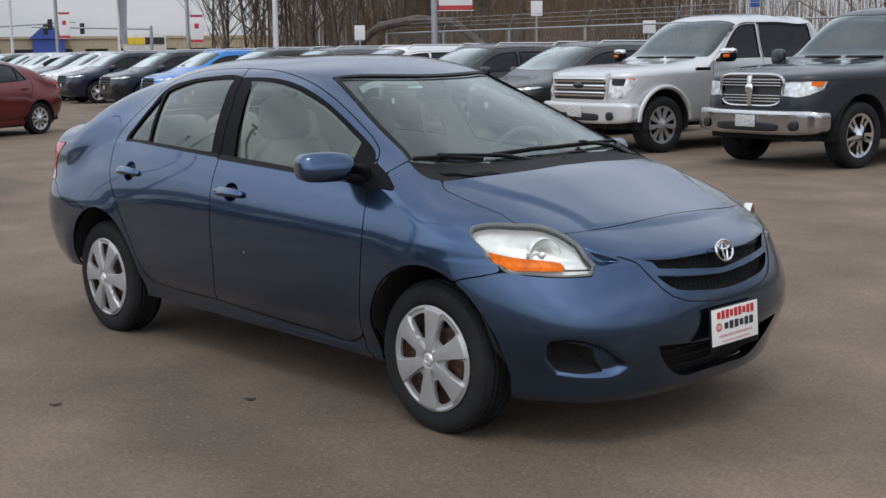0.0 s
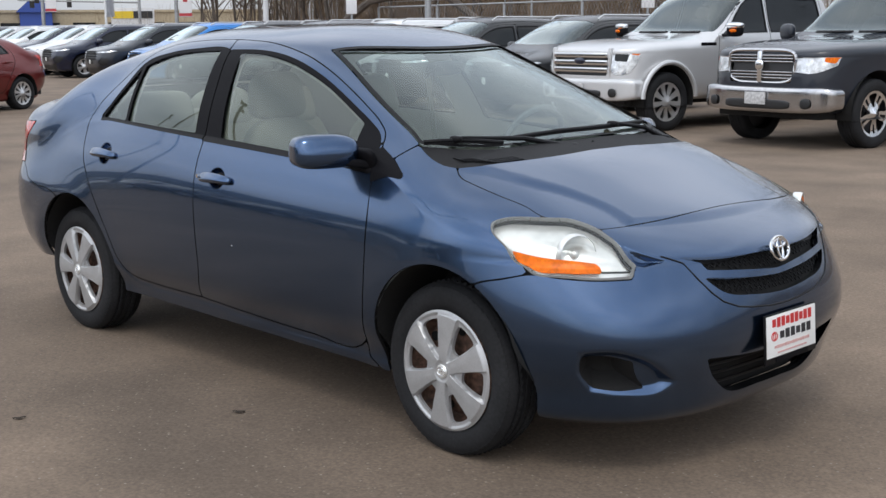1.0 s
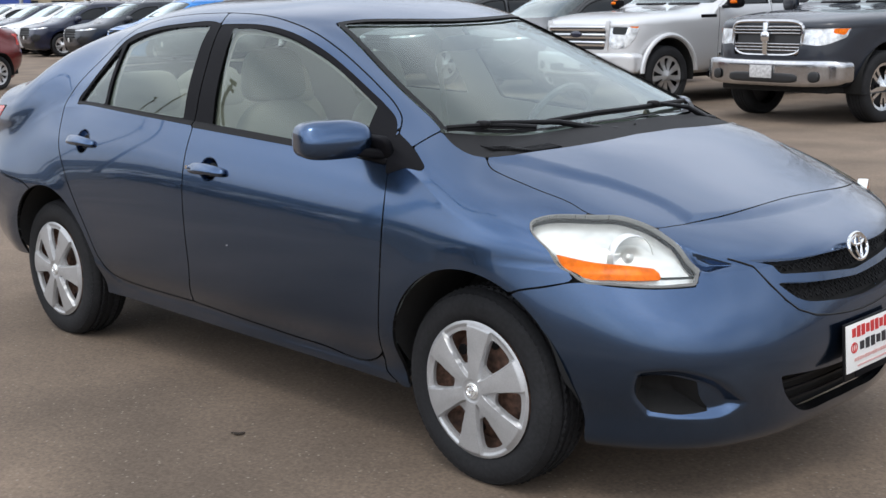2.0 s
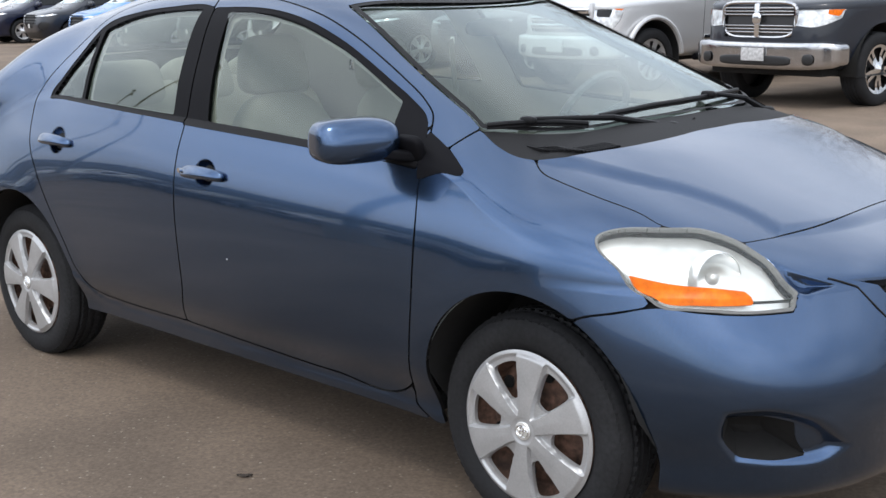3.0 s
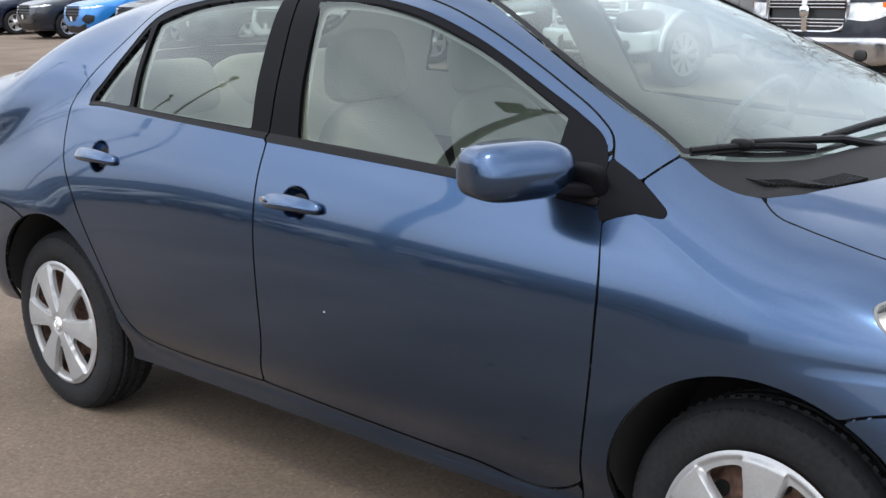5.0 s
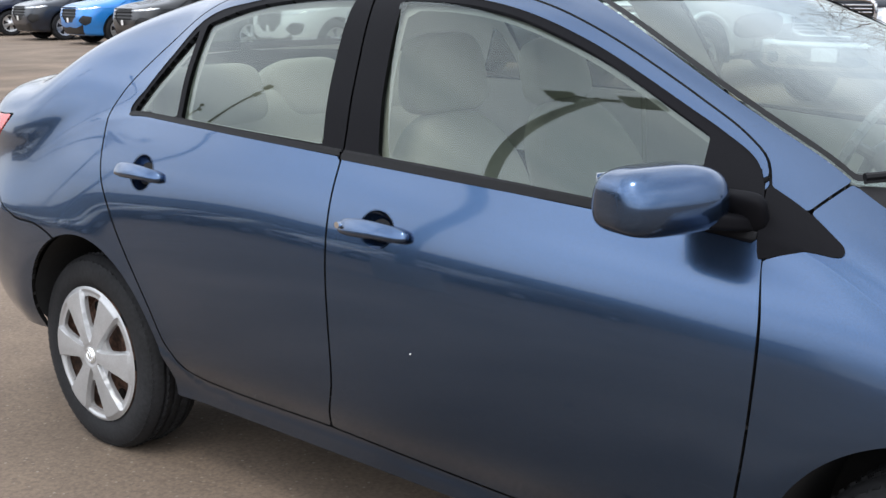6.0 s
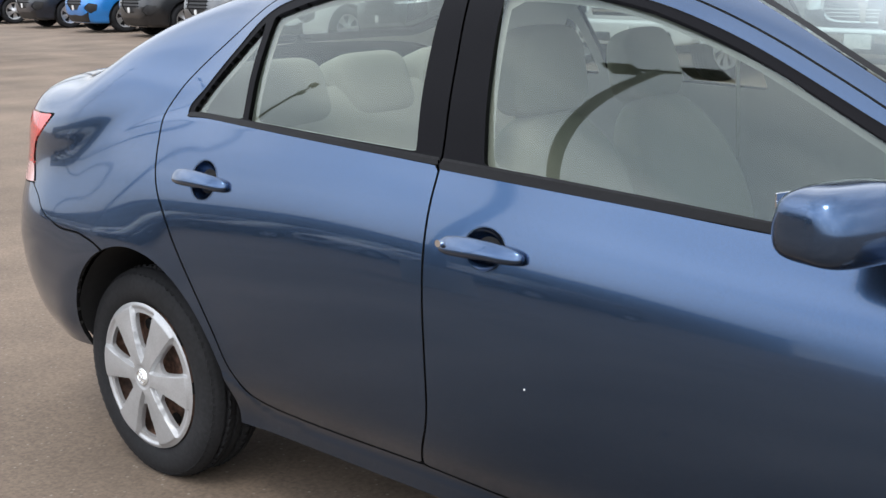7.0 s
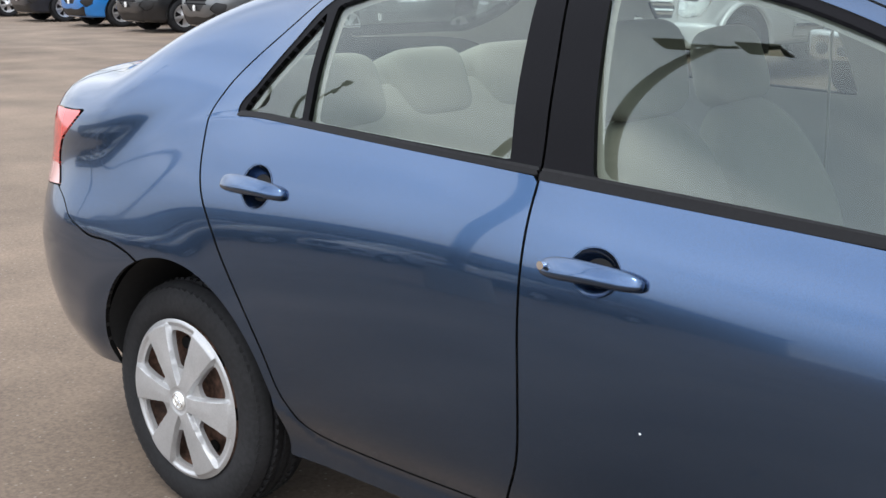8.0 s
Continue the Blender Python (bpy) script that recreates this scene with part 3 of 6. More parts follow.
def disc_mesh(height, field, rings, sides, mirror=False):
    """A wheel trim as a turned sheet, holed where field(r, a) > 0; it faces -y."""
    rs, an = np.linspace(*rings), np.linspace(0, 2 * math.pi, sides + 1)
    gr, ga = np.meshgrid(rs, an, indexing="ij")
    f = field(gr, ga)
    f = np.where(np.abs(f) < 1e-6, 1e-6, f)
    pts, faces, cut = trace(f, rs, an)
    bm = bmesh.new()
    vs = [bm.verts.new((r * math.cos(a), -height(r, a), r * math.sin(a))) for r, a in pts]
    for face in faces:
        bm.faces.new([vs[k] for k in face])
    deep = {}
    for a, b in cut:
        for k in (a, b):
            if k not in deep:
                r, t = pts[k]
                deep[k] = bm.verts.new((r * math.cos(t), -height(r, t) + 0.012, r * math.sin(t))), bm.verts.new(vs[k].co)
        bm.faces.new((deep[a][1], deep[b][1], deep[b][0], deep[a][0]))
    bmesh.ops.recalc_face_normals(bm, faces=bm.faces[:])
    return bm


def petal(r, a):
    """How far inside a spoke's edge a point of the trim lies, in metres."""
    k = np.abs(((a - math.pi / 2 + math.pi / 6) % (math.pi / 3)) - math.pi / 6)
    half = 0.019 + 0.011 * ramp_up(0.050, 0.130, r) + 0.013 * ramp_up(0.11, 0.185, r)
    return half - np.sin(k) * r


def cap_height(r, a):
    """Broad flat petals, crowned, over a sunken dish inside a rolled rim."""
    crown = 0.007 * math.sin(min(1, max(0, (0.19 - r) / 0.13)) * math.pi / 2)
    inside = petal(r, a)
    up = ramp_up(-0.0025, 0.001, inside) * ramp_up(0.191, 0.183, r)
    ridge = 0.0015 * ramp_up(0.0, 0.03, inside)
    centre = ramp_up(0.046, 0.040, r)
    return 0.002 + crown + 0.013 * max(up, centre) + ridge * up * (1 - centre) - 0.003 * ramp_up(0.0335, 0.031, r) + 0.006 * ramp_up(0.180, 0.188, r) * (1 - up) - 0.004 * ramp_up(0.191, 0.197, r)


def cap_holes(r, a):
    k = 0.006
    return -k * np.log(np.exp((petal(r, a) + 0.0022) / k) + np.exp((0.078 - r) / k) + np.exp((r - 0.170) / k))


TRIM = 1.055


def sedan_wheel(parent, x, side, spin):
    """Tyre, rusty steel wheel and six-spoked silver trim."""
    hub = tagged(new("wheel"), "black tyre on a steel wheel with a silver six-spoke plastic trim")
    hub.parent = parent
    hub.matrix_local = pose(x, side * 0.712, 0.299, 0, spin, 180 if side > 0 else 0)
    tyre = part("tyre", lathe(tyre_profile(0.299, 0.185, 0.201), 72), RUBBER, hub, "worn black rubber tyre")
    bm = bmesh.new()
    for k in range(72):
        a = 2 * math.pi * k / 72
        for s in (-1, 1):
            box(bm, (0.012, 0.030, 0.0165), pose(0, 0, 0, 0, -math.degrees(a), 0) @ pose(0.2862, s * 0.0675, 0, 0, 0, s * 26) @ pose(0, 0, 0, s * 8))
            box(bm, (0.010, 0.022, 0.013), pose(0, 0, 0, 0, -math.degrees(a + 0.04), 0) @ pose(0.2942, s * 0.0295, 0, 0, 0, s * -25))
    tagged(part("tread_block", bm, RUBBER, tyre, smooth_by=None), kind="stuff")
    steel = lathe([(0.201, -0.07), (0.186, -0.035), (0.168, -0.018), (0.155, -0.030), (0.11, -0.040), (0.07, -0.036), (0.03, -0.03), (0.0005, -0.03)], 48)
    part("steel_wheel", steel, RUST, hub, "rust-brown pressed steel wheel")
    cap = part("wheel_trim", disc_mesh(lambda r, a: 0.086 + cap_height(r / TRIM, a), lambda r, a: cap_holes(r / TRIM, a), (0.012, 0.197 * TRIM, 62), 300), HUBCAP, hub, "silver plastic wheel trim, scuffed")
    bm = lathe([(0.0005, -0.1100), (0.022, -0.1095), (0.0245, -0.1060)], 32)
    badge = part("badge", bm, BRIGHT, cap, "small round emblem")
    bm = bmesh.new()
    for rx, rz, dz in ((0.0195, 0.0145, 0), (0.0055, 0.0135, 0), (0.0135, 0.0050, 0.0065)):
        loop = [Vector((rx * math.cos(q), -0.1105, dz + rz * math.sin(q))) for q in np.linspace(0, 2 * math.pi, 25)]
        for p, q in zip(loop, loop[1:]):
            tube(bm, p, q, 0.0014, sides=5)
    part("emblem_mark", bm, CHROME, badge)
    # vents are solid black discs, the shade inside them painted as colour
    for k in range(6):
        a = k * math.pi / 3 + math.pi / 6
        bm = bmesh.new()
        bmesh.ops.create_cone(bm, cap_ends=True, segments=10, radius1=0.017, radius2=0.017, depth=0.008, matrix=pose(0.137 * math.cos(a - 0.12), -0.0375, 0.137 * math.sin(a - 0.12), 90))
        part("vent_shade_disc", bm, LINER_AND_SHADE, hub)
    return hub


for x, spin in ((1.278, 6), (-1.264, 32)):
    for side in (-1, 1):
        sedan_wheel(sedan, x, side, spin)

holes = [wheel_front, wheel_back, lambda s, u, v, xyz: np.where(np.abs(u) < 1.1, 0.100 + 0.012 * u * -1 - v, -1.0)]
for side in ("right", "left"):
    kit = dict(parent=sedan, halves=side)
    door = panel("front_door", SEDAN, [within(front_door, -GAP), outside(front_black), outside(dish_front), wheel_front], BLUE, label="blue front door panel with a tiny white paint chip" if side == "right" else "blue front door panel", span=front_door.span, edge=LINER_AND_SHADE, **kit)
    rear = panel("rear_door", SEDAN, [within(rear_door, -GAP), outside(rear_black), outside(dish_back), wheel_back], BLUE, label="blue rear door panel", span=rear_door.span, edge=LINER_AND_SHADE, **kit)
    panel("front_fender", SEDAN, [within(fender, -GAP), outside(bonnet, 0.002), holes[0], holes[2]], BLUE, label="blue front wing", span=fender.span, edge=LINER_AND_SHADE, **kit)
    sub = dict(halves=side)
    panel("window_trim", SEDAN, [within(front_black, -0.001), within(front_door, -GAP), outside(front_glass)], SATIN_BLACK, door, span=front_black.span, raised=-0.002, **sub)
    panel("window_trim", SEDAN, [within(rear_black, -0.001), within(rear_door, -GAP), outside(rear_glass_side), outside(quarter_glass)], SATIN_BLACK, rear, span=rear_black.span, raised=-0.002, **sub)
    panel("mirror_sail", SEDAN, [within(sail, 0.004)], SATIN_BLACK, sedan, span=sail.span, raised=0.002, **sub)
    for area, own in ((front_glass, door), (rear_glass_side, rear), (quarter_glass, rear)):
        pane = panel("window_pane", SEDAN, [within(area, 0.004)], GLASS, own, span=area.span, raised=-0.011, rim=0, fair=None if area is quarter_glass else 1, **sub)
        pane.visible_shadow = False
    for belt_area, own, ends in ((front_black, door, (-0.155, 0.90)), (rear_black, rear, (-1.055, -0.16))):
        low = 0.853 if own is door else 0.861
        strip = outline((ends[0], low), (ends[0], 0.872), (ends[1], 0.872), (ends[1], low))
        moulding = panel("belt_moulding", SEDAN, [within(strip)], BLACK_TRIM, own, span=strip.span, raised=0.004, rim=0.006, step=0.004, **sub)
        lip = outline((ends[0], 0.870), (ends[0], 0.878), (ends[1], 0.878), (ends[1], 0.870))
        panel("sealing_lip", SEDAN, [within(lip)], RUBBER, moulding, span=lip.span, raised=0.001, rim=0.008, step=0.004, **sub)
    fine = dict(halves=side, step=0.006)
    lamp = panel("headlamp_lens", SEDAN, [within(headlamp, -0.004)], LENS, sedan, "clear plastic headlamp, slightly hazed", span=headlamp.span, raised=0.003, rim=0, **fine)
    lamp.visible_shadow = False
    panel("lamp_frame", SEDAN, [within(headlamp, 0.002), outside(headlamp, -0.005)], LAMP_SEAL, lamp, span=headlamp.span, raised=0.001, rim=0.012, **fine)
    panel("lamp_bowl", SEDAN, [within(headlamp, 0.0)], BRIGHT, lamp, "bright chromed lamp housing", span=headlamp.span, raised=-0.030, rim=0, **fine)
    amber = outline((1.573, 0.735), (1.67, 0.682), (1.76, 0.655), (1.800, 0.628), (1.815, 0.556), (1.708, 0.556), (1.633, 0.563), (1.606, 0.59))
    panel("turn_signal", SEDAN, [within(amber)], AMBER, lamp, "amber turn signal", span=amber.span, raised=0.0045, rim=0.01, **fine)
    tail = panel("tail_lamp", SEDAN, [within(tail_lamp, -GAP), lambda s, u, v, xyz: 0.845 - v], RED_LENS, sedan, "red tail lamp", span=tail_lamp.span, raised=0.003, rim=0.02, **sub)
    panel("clear_lens", SEDAN, [within(tail_lamp, -GAP), lambda s, u, v, xyz: v - 0.845], CLEAR_RED, tail, "pale pink lower lens", span=tail_lamp.span, raised=0.003, rim=0.02, **sub)

body = panel("body_shell", SEDAN, sealed(front_door, rear_door, fender, sail, bumper, bonnet, windscreen, cowl, back_glass, boot, tail_lamp, rear_bumper, headlamp) + holes, BLUE, sedan, "blue roof, pillars and rear wings", halves="both", edge=LINER_AND_SHADE)
panel("bonnet", SEDAN, [within(bonnet, -WIDE_GAP * 0.7)], BLUE, sedan, "blue bonnet", span=bonnet.span, halves="both", rim=0.015, edge=LINER_AND_SHADE)
nose = panel("front_bumper", SEDAN, [within(bumper, -WIDE_GAP * 0.7), outside(grille_top), outside(grille_mid), outside(grille_low), outside(fog), wheel_front], BLUE, sedan, "blue front bumper", span=bumper.span, halves="both", rim=0.03, step=0.008)
panel("rear_bumper", SEDAN, [within(rear_bumper, -GAP), wheel_back, lambda s, u, v, xyz: 0.185 - v], BLUE, sedan, "blue rear bumper", span=rear_bumper.span, halves="both", edge=LINER_AND_SHADE)
panel("boot_lid", SEDAN, [within(boot, -GAP)], BLUE, sedan, "blue boot lid", span=boot.span, halves="both", edge=LINER_AND_SHADE)
panel("cowl", SEDAN, [within(cowl, -0.001)], DARK_PLASTIC, sedan, "black plastic cowl below the windscreen", span=cowl.span, halves="both", raised=-0.006)
shield = panel("windscreen", SEDAN, [within(windscreen, -0.004)], SHIELD_GLASS, sedan, "clear windscreen that mirrors the sky", span=windscreen.span, halves="both", raised=-0.010, rim=0, fair=2)
shield.visible_shadow = False
panel("seal", SEDAN, [within(windscreen, -0.003), outside(windscreen, -0.020)], BLACK_TRIM, shield, span=windscreen.span, halves="both", raised=0.001, rim=0, step=0.005)
rear_pane = panel("rear_window", SEDAN, [within(back_glass, -0.004)], GLASS, sedan, "clear rear window", span=back_glass.span, halves="both", raised=-0.003, rim=0)
rear_pane.visible_shadow = False
for name, area, depth in (("upper_grille", grille_top, -0.03), ("lower_slot", grille_mid, -0.03), ("air_intake", grille_low, -0.05)):
    panel(name, SEDAN, [within(area, 0.03)], LINER_AND_SHADE, nose, "black grille opening", span=area.span, halves="both", raised=depth, rim=0)
# dark sheet added just inside the skin: stands for the shade in the panel gaps
panel("gap_shade_sheet", SEDAN, [lambda s, u, v, xyz: np.minimum(np.minimum(front_black(u, v), rear_black(u, v)), np.minimum(windscreen(u, v), back_glass(u, v))) * -1 - 0.004] + sealed(grille_top, grille_mid, grille_low, fog, headlamp, gap=0.0) + [holes[2], lambda s, u, v, xyz: np.where(u < -1.1, 0.195 - v, -1.0), off_wheel(1.295, 0.325, 0.352), off_wheel(-1.213, 0.343, 0.343)],
      LINER_AND_SHADE, sedan, halves="both", raised=-0.016, rim=0, step=0.025)
# pale inner lining of roof, pillars and doors
panel("cabin_lining", SEDAN, [lambda s, u, v, xyz: np.abs(u + 0.3) - 1.25, lambda s, u, v, xyz: np.where(u < -0.8, 0.62, 0.40) - v] + sealed(front_glass, rear_glass_side, quarter_glass, windscreen, back_glass, gap=-0.006),
      HEADLINER, sedan, "pale grey cabin lining", halves="both", raised=-0.028, rim=0, step=0.025)

# mesh of the upper grille, slats of the intake
def on_skin(u, v, lift=0.0, side=-1, skin=SEDAN):
    p, n = skin.at(u, v), skin.normal(u, v)
    n = n if n[1] <= 0 or abs(n[1]) < 0.05 and n[0] * u > 0 else -n
    p = p + n * lift
    return Vector((float(p[0]), float(p[1]) * -side, float(p[2])))


for area, rows in ((grille_top, 5), (grille_mid, 3)):
    for side in (-1, 1):
        bm = bmesh.new()
        for u in np.arange(2.02, 2.40, 0.022):
            for v in np.linspace(0.44, 0.68, 18):
                if area(np.array([u]), np.array([v]))[0] < -0.004:
                    a = on_skin(u, v, -0.022, side)
                    tube(bm, a, on_skin(min(u + 0.011, 2.4), v + 0.0135, -0.022, side), 0.0022, sides=4)
                    tube(bm, a, on_skin(max(u - 0.011, 1.9), v + 0.0135, -0.022, side), 0.0022, sides=4)
        part("grille_mesh", bm, BLACK_TRIM, nose)
for v in (0.15, 0.185, 0.22):
    bm = bmesh.new()
    for side in (-1, 1):
        last = None
        for u in np.linspace(2.09, 2.4, 12):
            p = on_skin(u, v, -0.03, side)
            if last is not None:
                tube(bm, last, p, 0.006, sides=6)
            last = p
    part("intake_slat", bm, BLACK_TRIM, nose)
# fog lamp pockets
for side in (-1, 1):
    bm = bmesh.new()
    c = on_skin(1.80, 0.235, -0.075, side)
    edge = [(1.733, 0.297), (1.797, 0.304), (1.867, 0.279), (1.883, 0.202), (1.895, 0.176), (1.823, 0.170), (1.757, 0.178), (1.733, 0.226)]
    loop = [on_skin(u, v, -0.004, side) for u, v in edge]
    inner = [c.lerp(p, 0.45) for p in loop]
    inner = [Vector((p.x - 0.03, p.y, p.z)) for p in inner]
    a, b = [bm.verts.new(p) for p in loop], [bm.verts.new(p) for p in inner]
    for k in range(8):
        bm.faces.new((a[k], a[(k + 1) % 8], b[(k + 1) % 8], b[k]))
    bm.faces.new(b)
    part("fog_pocket", tidy(bm), LINER_AND_SHADE, nose, "black blanked fog lamp pocket", smooth_by=None)

# lamp insides: projector bowls
for side in (-1, 1):
    for u, v, r in ((1.758, 0.79, 0.060),):
        c = on_skin(u, v, -0.028, side)
        way = Vector((0.93, side * -0.37 * -1, 0.0))
        bm = lathe([(r, 0.0), (r * 0.96, 0.006), (r * 0.8, 0.03), (r * 0.45, 0.05), (0.0005, 0.055)], 32)
        bm.transform(Matrix.Translation(c + Vector((0.016, 0, 0.0))) @ pose(0, 0, 0, 0, 0, 90 + side * 22))
        part("reflector", bm, CHROME, sedan, "round chromed reflector")
        bm = lathe([(r * 1.00, 0.004), (r * 1.03, -0.003), (r * 1.07, 0.004), (r * 1.06, 0.03)], 40)
        bm.transform(Matrix.Translation(c + Vector((0.016, 0, 0.0))) @ pose(0, 0, 0, 0, 0, 90 + side * 22))
        part("reflector_ring", bm, BRIGHT, sedan)
        part("bulb", soft((0.03, 0.03, 0.03), Matrix.Translation(c + Vector((0.0, 0, 0))), 2.5, 4), BRIGHT, sedan)

# seam of the grille surround
for side in (-1, 1):
    bm = bmesh.new()
    pts = [on_skin(u, v, 0.0005, side) for u, v in ((1.985, 0.70), (2.01, 0.655), (2.04, 0.59), (2.073, 0.523), (2.105, 0.478), (2.137, 0.447), (2.19, 0.423), (2.25, 0.412), (2.33, 0.403), (2.40, 0.40))]
    for p, q in zip(pts, pts[1:]):
        tube(bm, p, q, 0.0028, sides=5)
    part("surround_seam", bm, BLACK_TRIM, nose)

# emblem: a plain chromed oval with an inner loop and bar
def ring(bm, rx, rz, thick, m, sides=40, start=0.0, end=2 * math.pi):
    pts = [m @ Vector((0, rx * math.cos(a), rz * math.sin(a))) for a in np.linspace(start, end, sides + 1)]
    for p, q in zip(pts, pts[1:]):
        tube(bm, p, q, thick, sides=6)
    return bm


bm = bmesh.new()
at = pose(2.047, 0, 0.708, 0, -17, 0)
ring(bm, 0.052, 0.039, 0.0055, at)
ring(bm, 0.014, 0.036, 0.0045, at, 28)
ring(bm, 0.036, 0.013, 0.0045, at @ pose(0, 0, 0.017), 28)
part("emblem", bm, CHROME, sedan, "chromed oval emblem")

# dealer plate in its black frame
plate = new("dealer_plate", None)
plate.parent = sedan
tagged(plate, "white dealer plate with red and black bars in a black frame")
plate.matrix_local = pose(2.098, 0, 0.428, 0, -4, 0)
part("plate_frame", boxed((0.008, 0.318, 0.165), pose(0, 0, 0), 0.003), BLACK_TRIM, plate)
part("plate_card", boxed((0.004, 0.304, 0.138), pose(0.005, 0, 0.008), 0.001), WHITE_CARD, plate)
for k, (y, z, w, h, ink) in enumerate(((0.002, 0.052, 0.25, 0.032, RED_INK), (0.022, 0.008, 0.20, 0.030, BLACK_INK), (-0.0, -0.028, 0.22, 0.010, PALE_INK), (0, -0.048, 0.18, 0.006, PALE_INK))):
    n = (9, 6, 14, 1)[k]
    for i in range(n):
        step = w / n
        part("bar", boxed((0.002, step * (0.72 if n > 1 else 1), h * (1 if (i * 7) % 3 else 0.78)), pose(0.0078, y - w / 2 + step * (i + 0.5), z)), ink, plate, smooth_by=None)
bm = bmesh.new()
ring(bm, 0.017, 0.014, 0.002, pose(0.0075, -0.108, 0.008), 20)
ring(bm, 0.006, 0.012, 0.0018, pose(0.0075, -0.108, 0.008), 14)
part("printed_sign", bm, RED_INK, plate)
part("lower_strip", boxed((0.003, 0.20, 0.016), pose(0.006, 0, -0.072), 0.001), SATIN_BLACK, plate)

# door handles in their dishes
for side in (-1, 1):
    for u0, v0, key in ((0.006, 0.715, True), (-0.918, 0.722, False)):
        bm = bmesh.new()
        rings = []
        for share, depth in ((1.02, 0.001), (0.92, -0.007), (0.70, -0.015), (0.35, -0.019)):
            rings.append([bm.verts.new(on_skin(u0 + 0.053 * share * math.cos(a), v0 + 0.044 * share * math.sin(a), depth, side)) for a in np.linspace(0, 2 * math.pi, 25)[:-1]])
        for p, q in zip(rings, rings[1:]):
            for k in range(24):
                bm.faces.new((p[k], p[(k + 1) % 24], q[(k + 1) % 24], q[k]))
        bm.faces.new(rings[-1])
        part("handle_dish", tidy(bm), BLUE, sedan)
        c = on_skin(u0 - 0.003, v0 - 0.003, 0.020, side)
        tilt = 0.0 if key else 1.5
        grip = part("door_handle", soft((0.215, 0.030, 0.040), Matrix.Translation(c) @ pose(0, 0, 0, side * 32, tilt, 0), 3.4, 9,
                                        lambda x, y, z: (x, y + (x * x) * 0.9, z * (1 - 0.12 * x))) if side < 0 else soft((0.215, 0.030, 0.040), Matrix.Translation(c) @ pose(0, 0, 0, side * 32, tilt, 0), 3.4, 9), BLUE, sedan, "blue pull handle")
        if key and side < 0:
            bm = bmesh.new()
            bmesh.ops.create_cone(bm, cap_ends=True, segments=16, radius1=0.0075, radius2=0.0075, depth=0.010, matrix=Matrix.Translation(c + Vector((-0.089, -0.010, 0.002))) @ pose(0, 0, 0, 90))
            part("key_lock", bm, CHROME, grip, "bright key lock")

# a tiny paint chip on the front door
chip = SEDAN.at(0.120, 0.461)
part("paint_chip", soft((0.0045, 0.002, 0.004), Matrix.Translation(Vector((float(chip[0]), float(chip[1]) - 0.0008, float(chip[2])))), 2.2, 3), WHITE_CARD, sedan)

# door mirrors
for side in (-1, 1):
    m = pose(0.778, side * 0.899, 1.0145 if side < 0 else 0.968, 0, 0, side * 18)
    def bend(x, y, z):
        inner = max(y * -side, 0)
        return (x * (1 - 0.25 * max(z, 0)) - 0.10 * y * y, y, z * (1 - 0.24 * inner * inner) if z > 0 else z)
    shell = part("mirror_housing", soft((0.143, 0.240, 0.121), m, 3.8, 16, bend), BLUE, sedan, "blue door mirror housing")
    part("mirror_foot", soft((0.075, 0.15, 0.030), pose(0.838, side * 0.810, 0.970, side * 8, 0, side * 25), 5, 8), SATIN_BLACK, shell, "black mirror foot")
    part("mirror_base", soft((0.12, 0.034, 0.075), pose(0.852, side * 0.782, 0.985, side * -22, 0, 0), 4, 8), SATIN_BLACK, shell)
    part("mirror_glass", boxed((0.004, 0.185, 0.085), m @ pose(-0.068, 0, 0), 0.002), CHROME, shell)

# wipers on the windscreen, cowl vents
def wiper(a, b, arm):
    grp = tagged(new("wiper"), "black wiper with arm and blade")
    grp.parent = sedan
    pts = [SEDAN.at(*w) for w in a]
    line = [Vector((float(p[0]), float(p[1]) * f, float(p[2]))) for p, f in zip(pts, b)]
    bm = bmesh.new()
    for p, q in zip(line, line[1:]):
        tube(bm, p + Vector((0, 0, 0.014)), q + Vector((0, 0, 0.014)), 0.0075, sides=8)
    part("blade", bm, BLACK_TRIM, grp)
    bm = bmesh.new()
    for p, q in zip(line, line[1:]):
        tube(bm, p + Vector((0, 0, 0.006)), q + Vector((0, 0, 0.006)), 0.004, sides=6)
    part("rubber", bm, RUBBER, grp)
    mid = line[len(line) // 2] + Vector((0, 0, 0.022))
    bm = bmesh.new()
    foot = Vector(arm)
    elbow = foot.lerp(mid, 0.45) + Vector((0.012, 0, 0.018))
    tube(bm, foot, elbow, 0.012, 0.009, 8)
    tube(bm, elbow, mid, 0.009, 0.006, 8)
    part("arm", bm, BLACK_TRIM, grp)
    part("pivot", soft((0.05, 0.05, 0.035), Matrix.Translation(foot), 2.6, 5), BLACK_TRIM, grp)
    part("clip", soft((0.05, 0.028, 0.024), Matrix.Translation(mid + Vector((0, 0, -0.004))), 3, 5), BLACK_TRIM, grp)


wiper([(1.026, 1.182), (1.06, 1.25), (1.087, 1.315), (1.13, 1.41), (1.170, 1.482)], (1, 1, 1, 1, 1), (1.235, -0.10, 0.998))
wiper([(1.152, 1.553), (1.151, 1.792), (1.15, 1.80), (1.14, 1.62), (1.12, 1.48), (1.095, 1.37)], (1, 1, -1, -1, -1, -1), (1.19, 0.53, 0.985))
for k in range(26):
    v = 1.27 + 0.0072 * k
    p = SEDAN.at(1.155 + (v - 1.27) * 1.05, v)
    part("vent_slat", boxed((0.05, 0.005, 0.006), pose(float(p[0]), float(p[1]), float(p[2]) - 0.003, 0, 8, 10)), BLACK_TRIM, sedan, smooth_by=None)

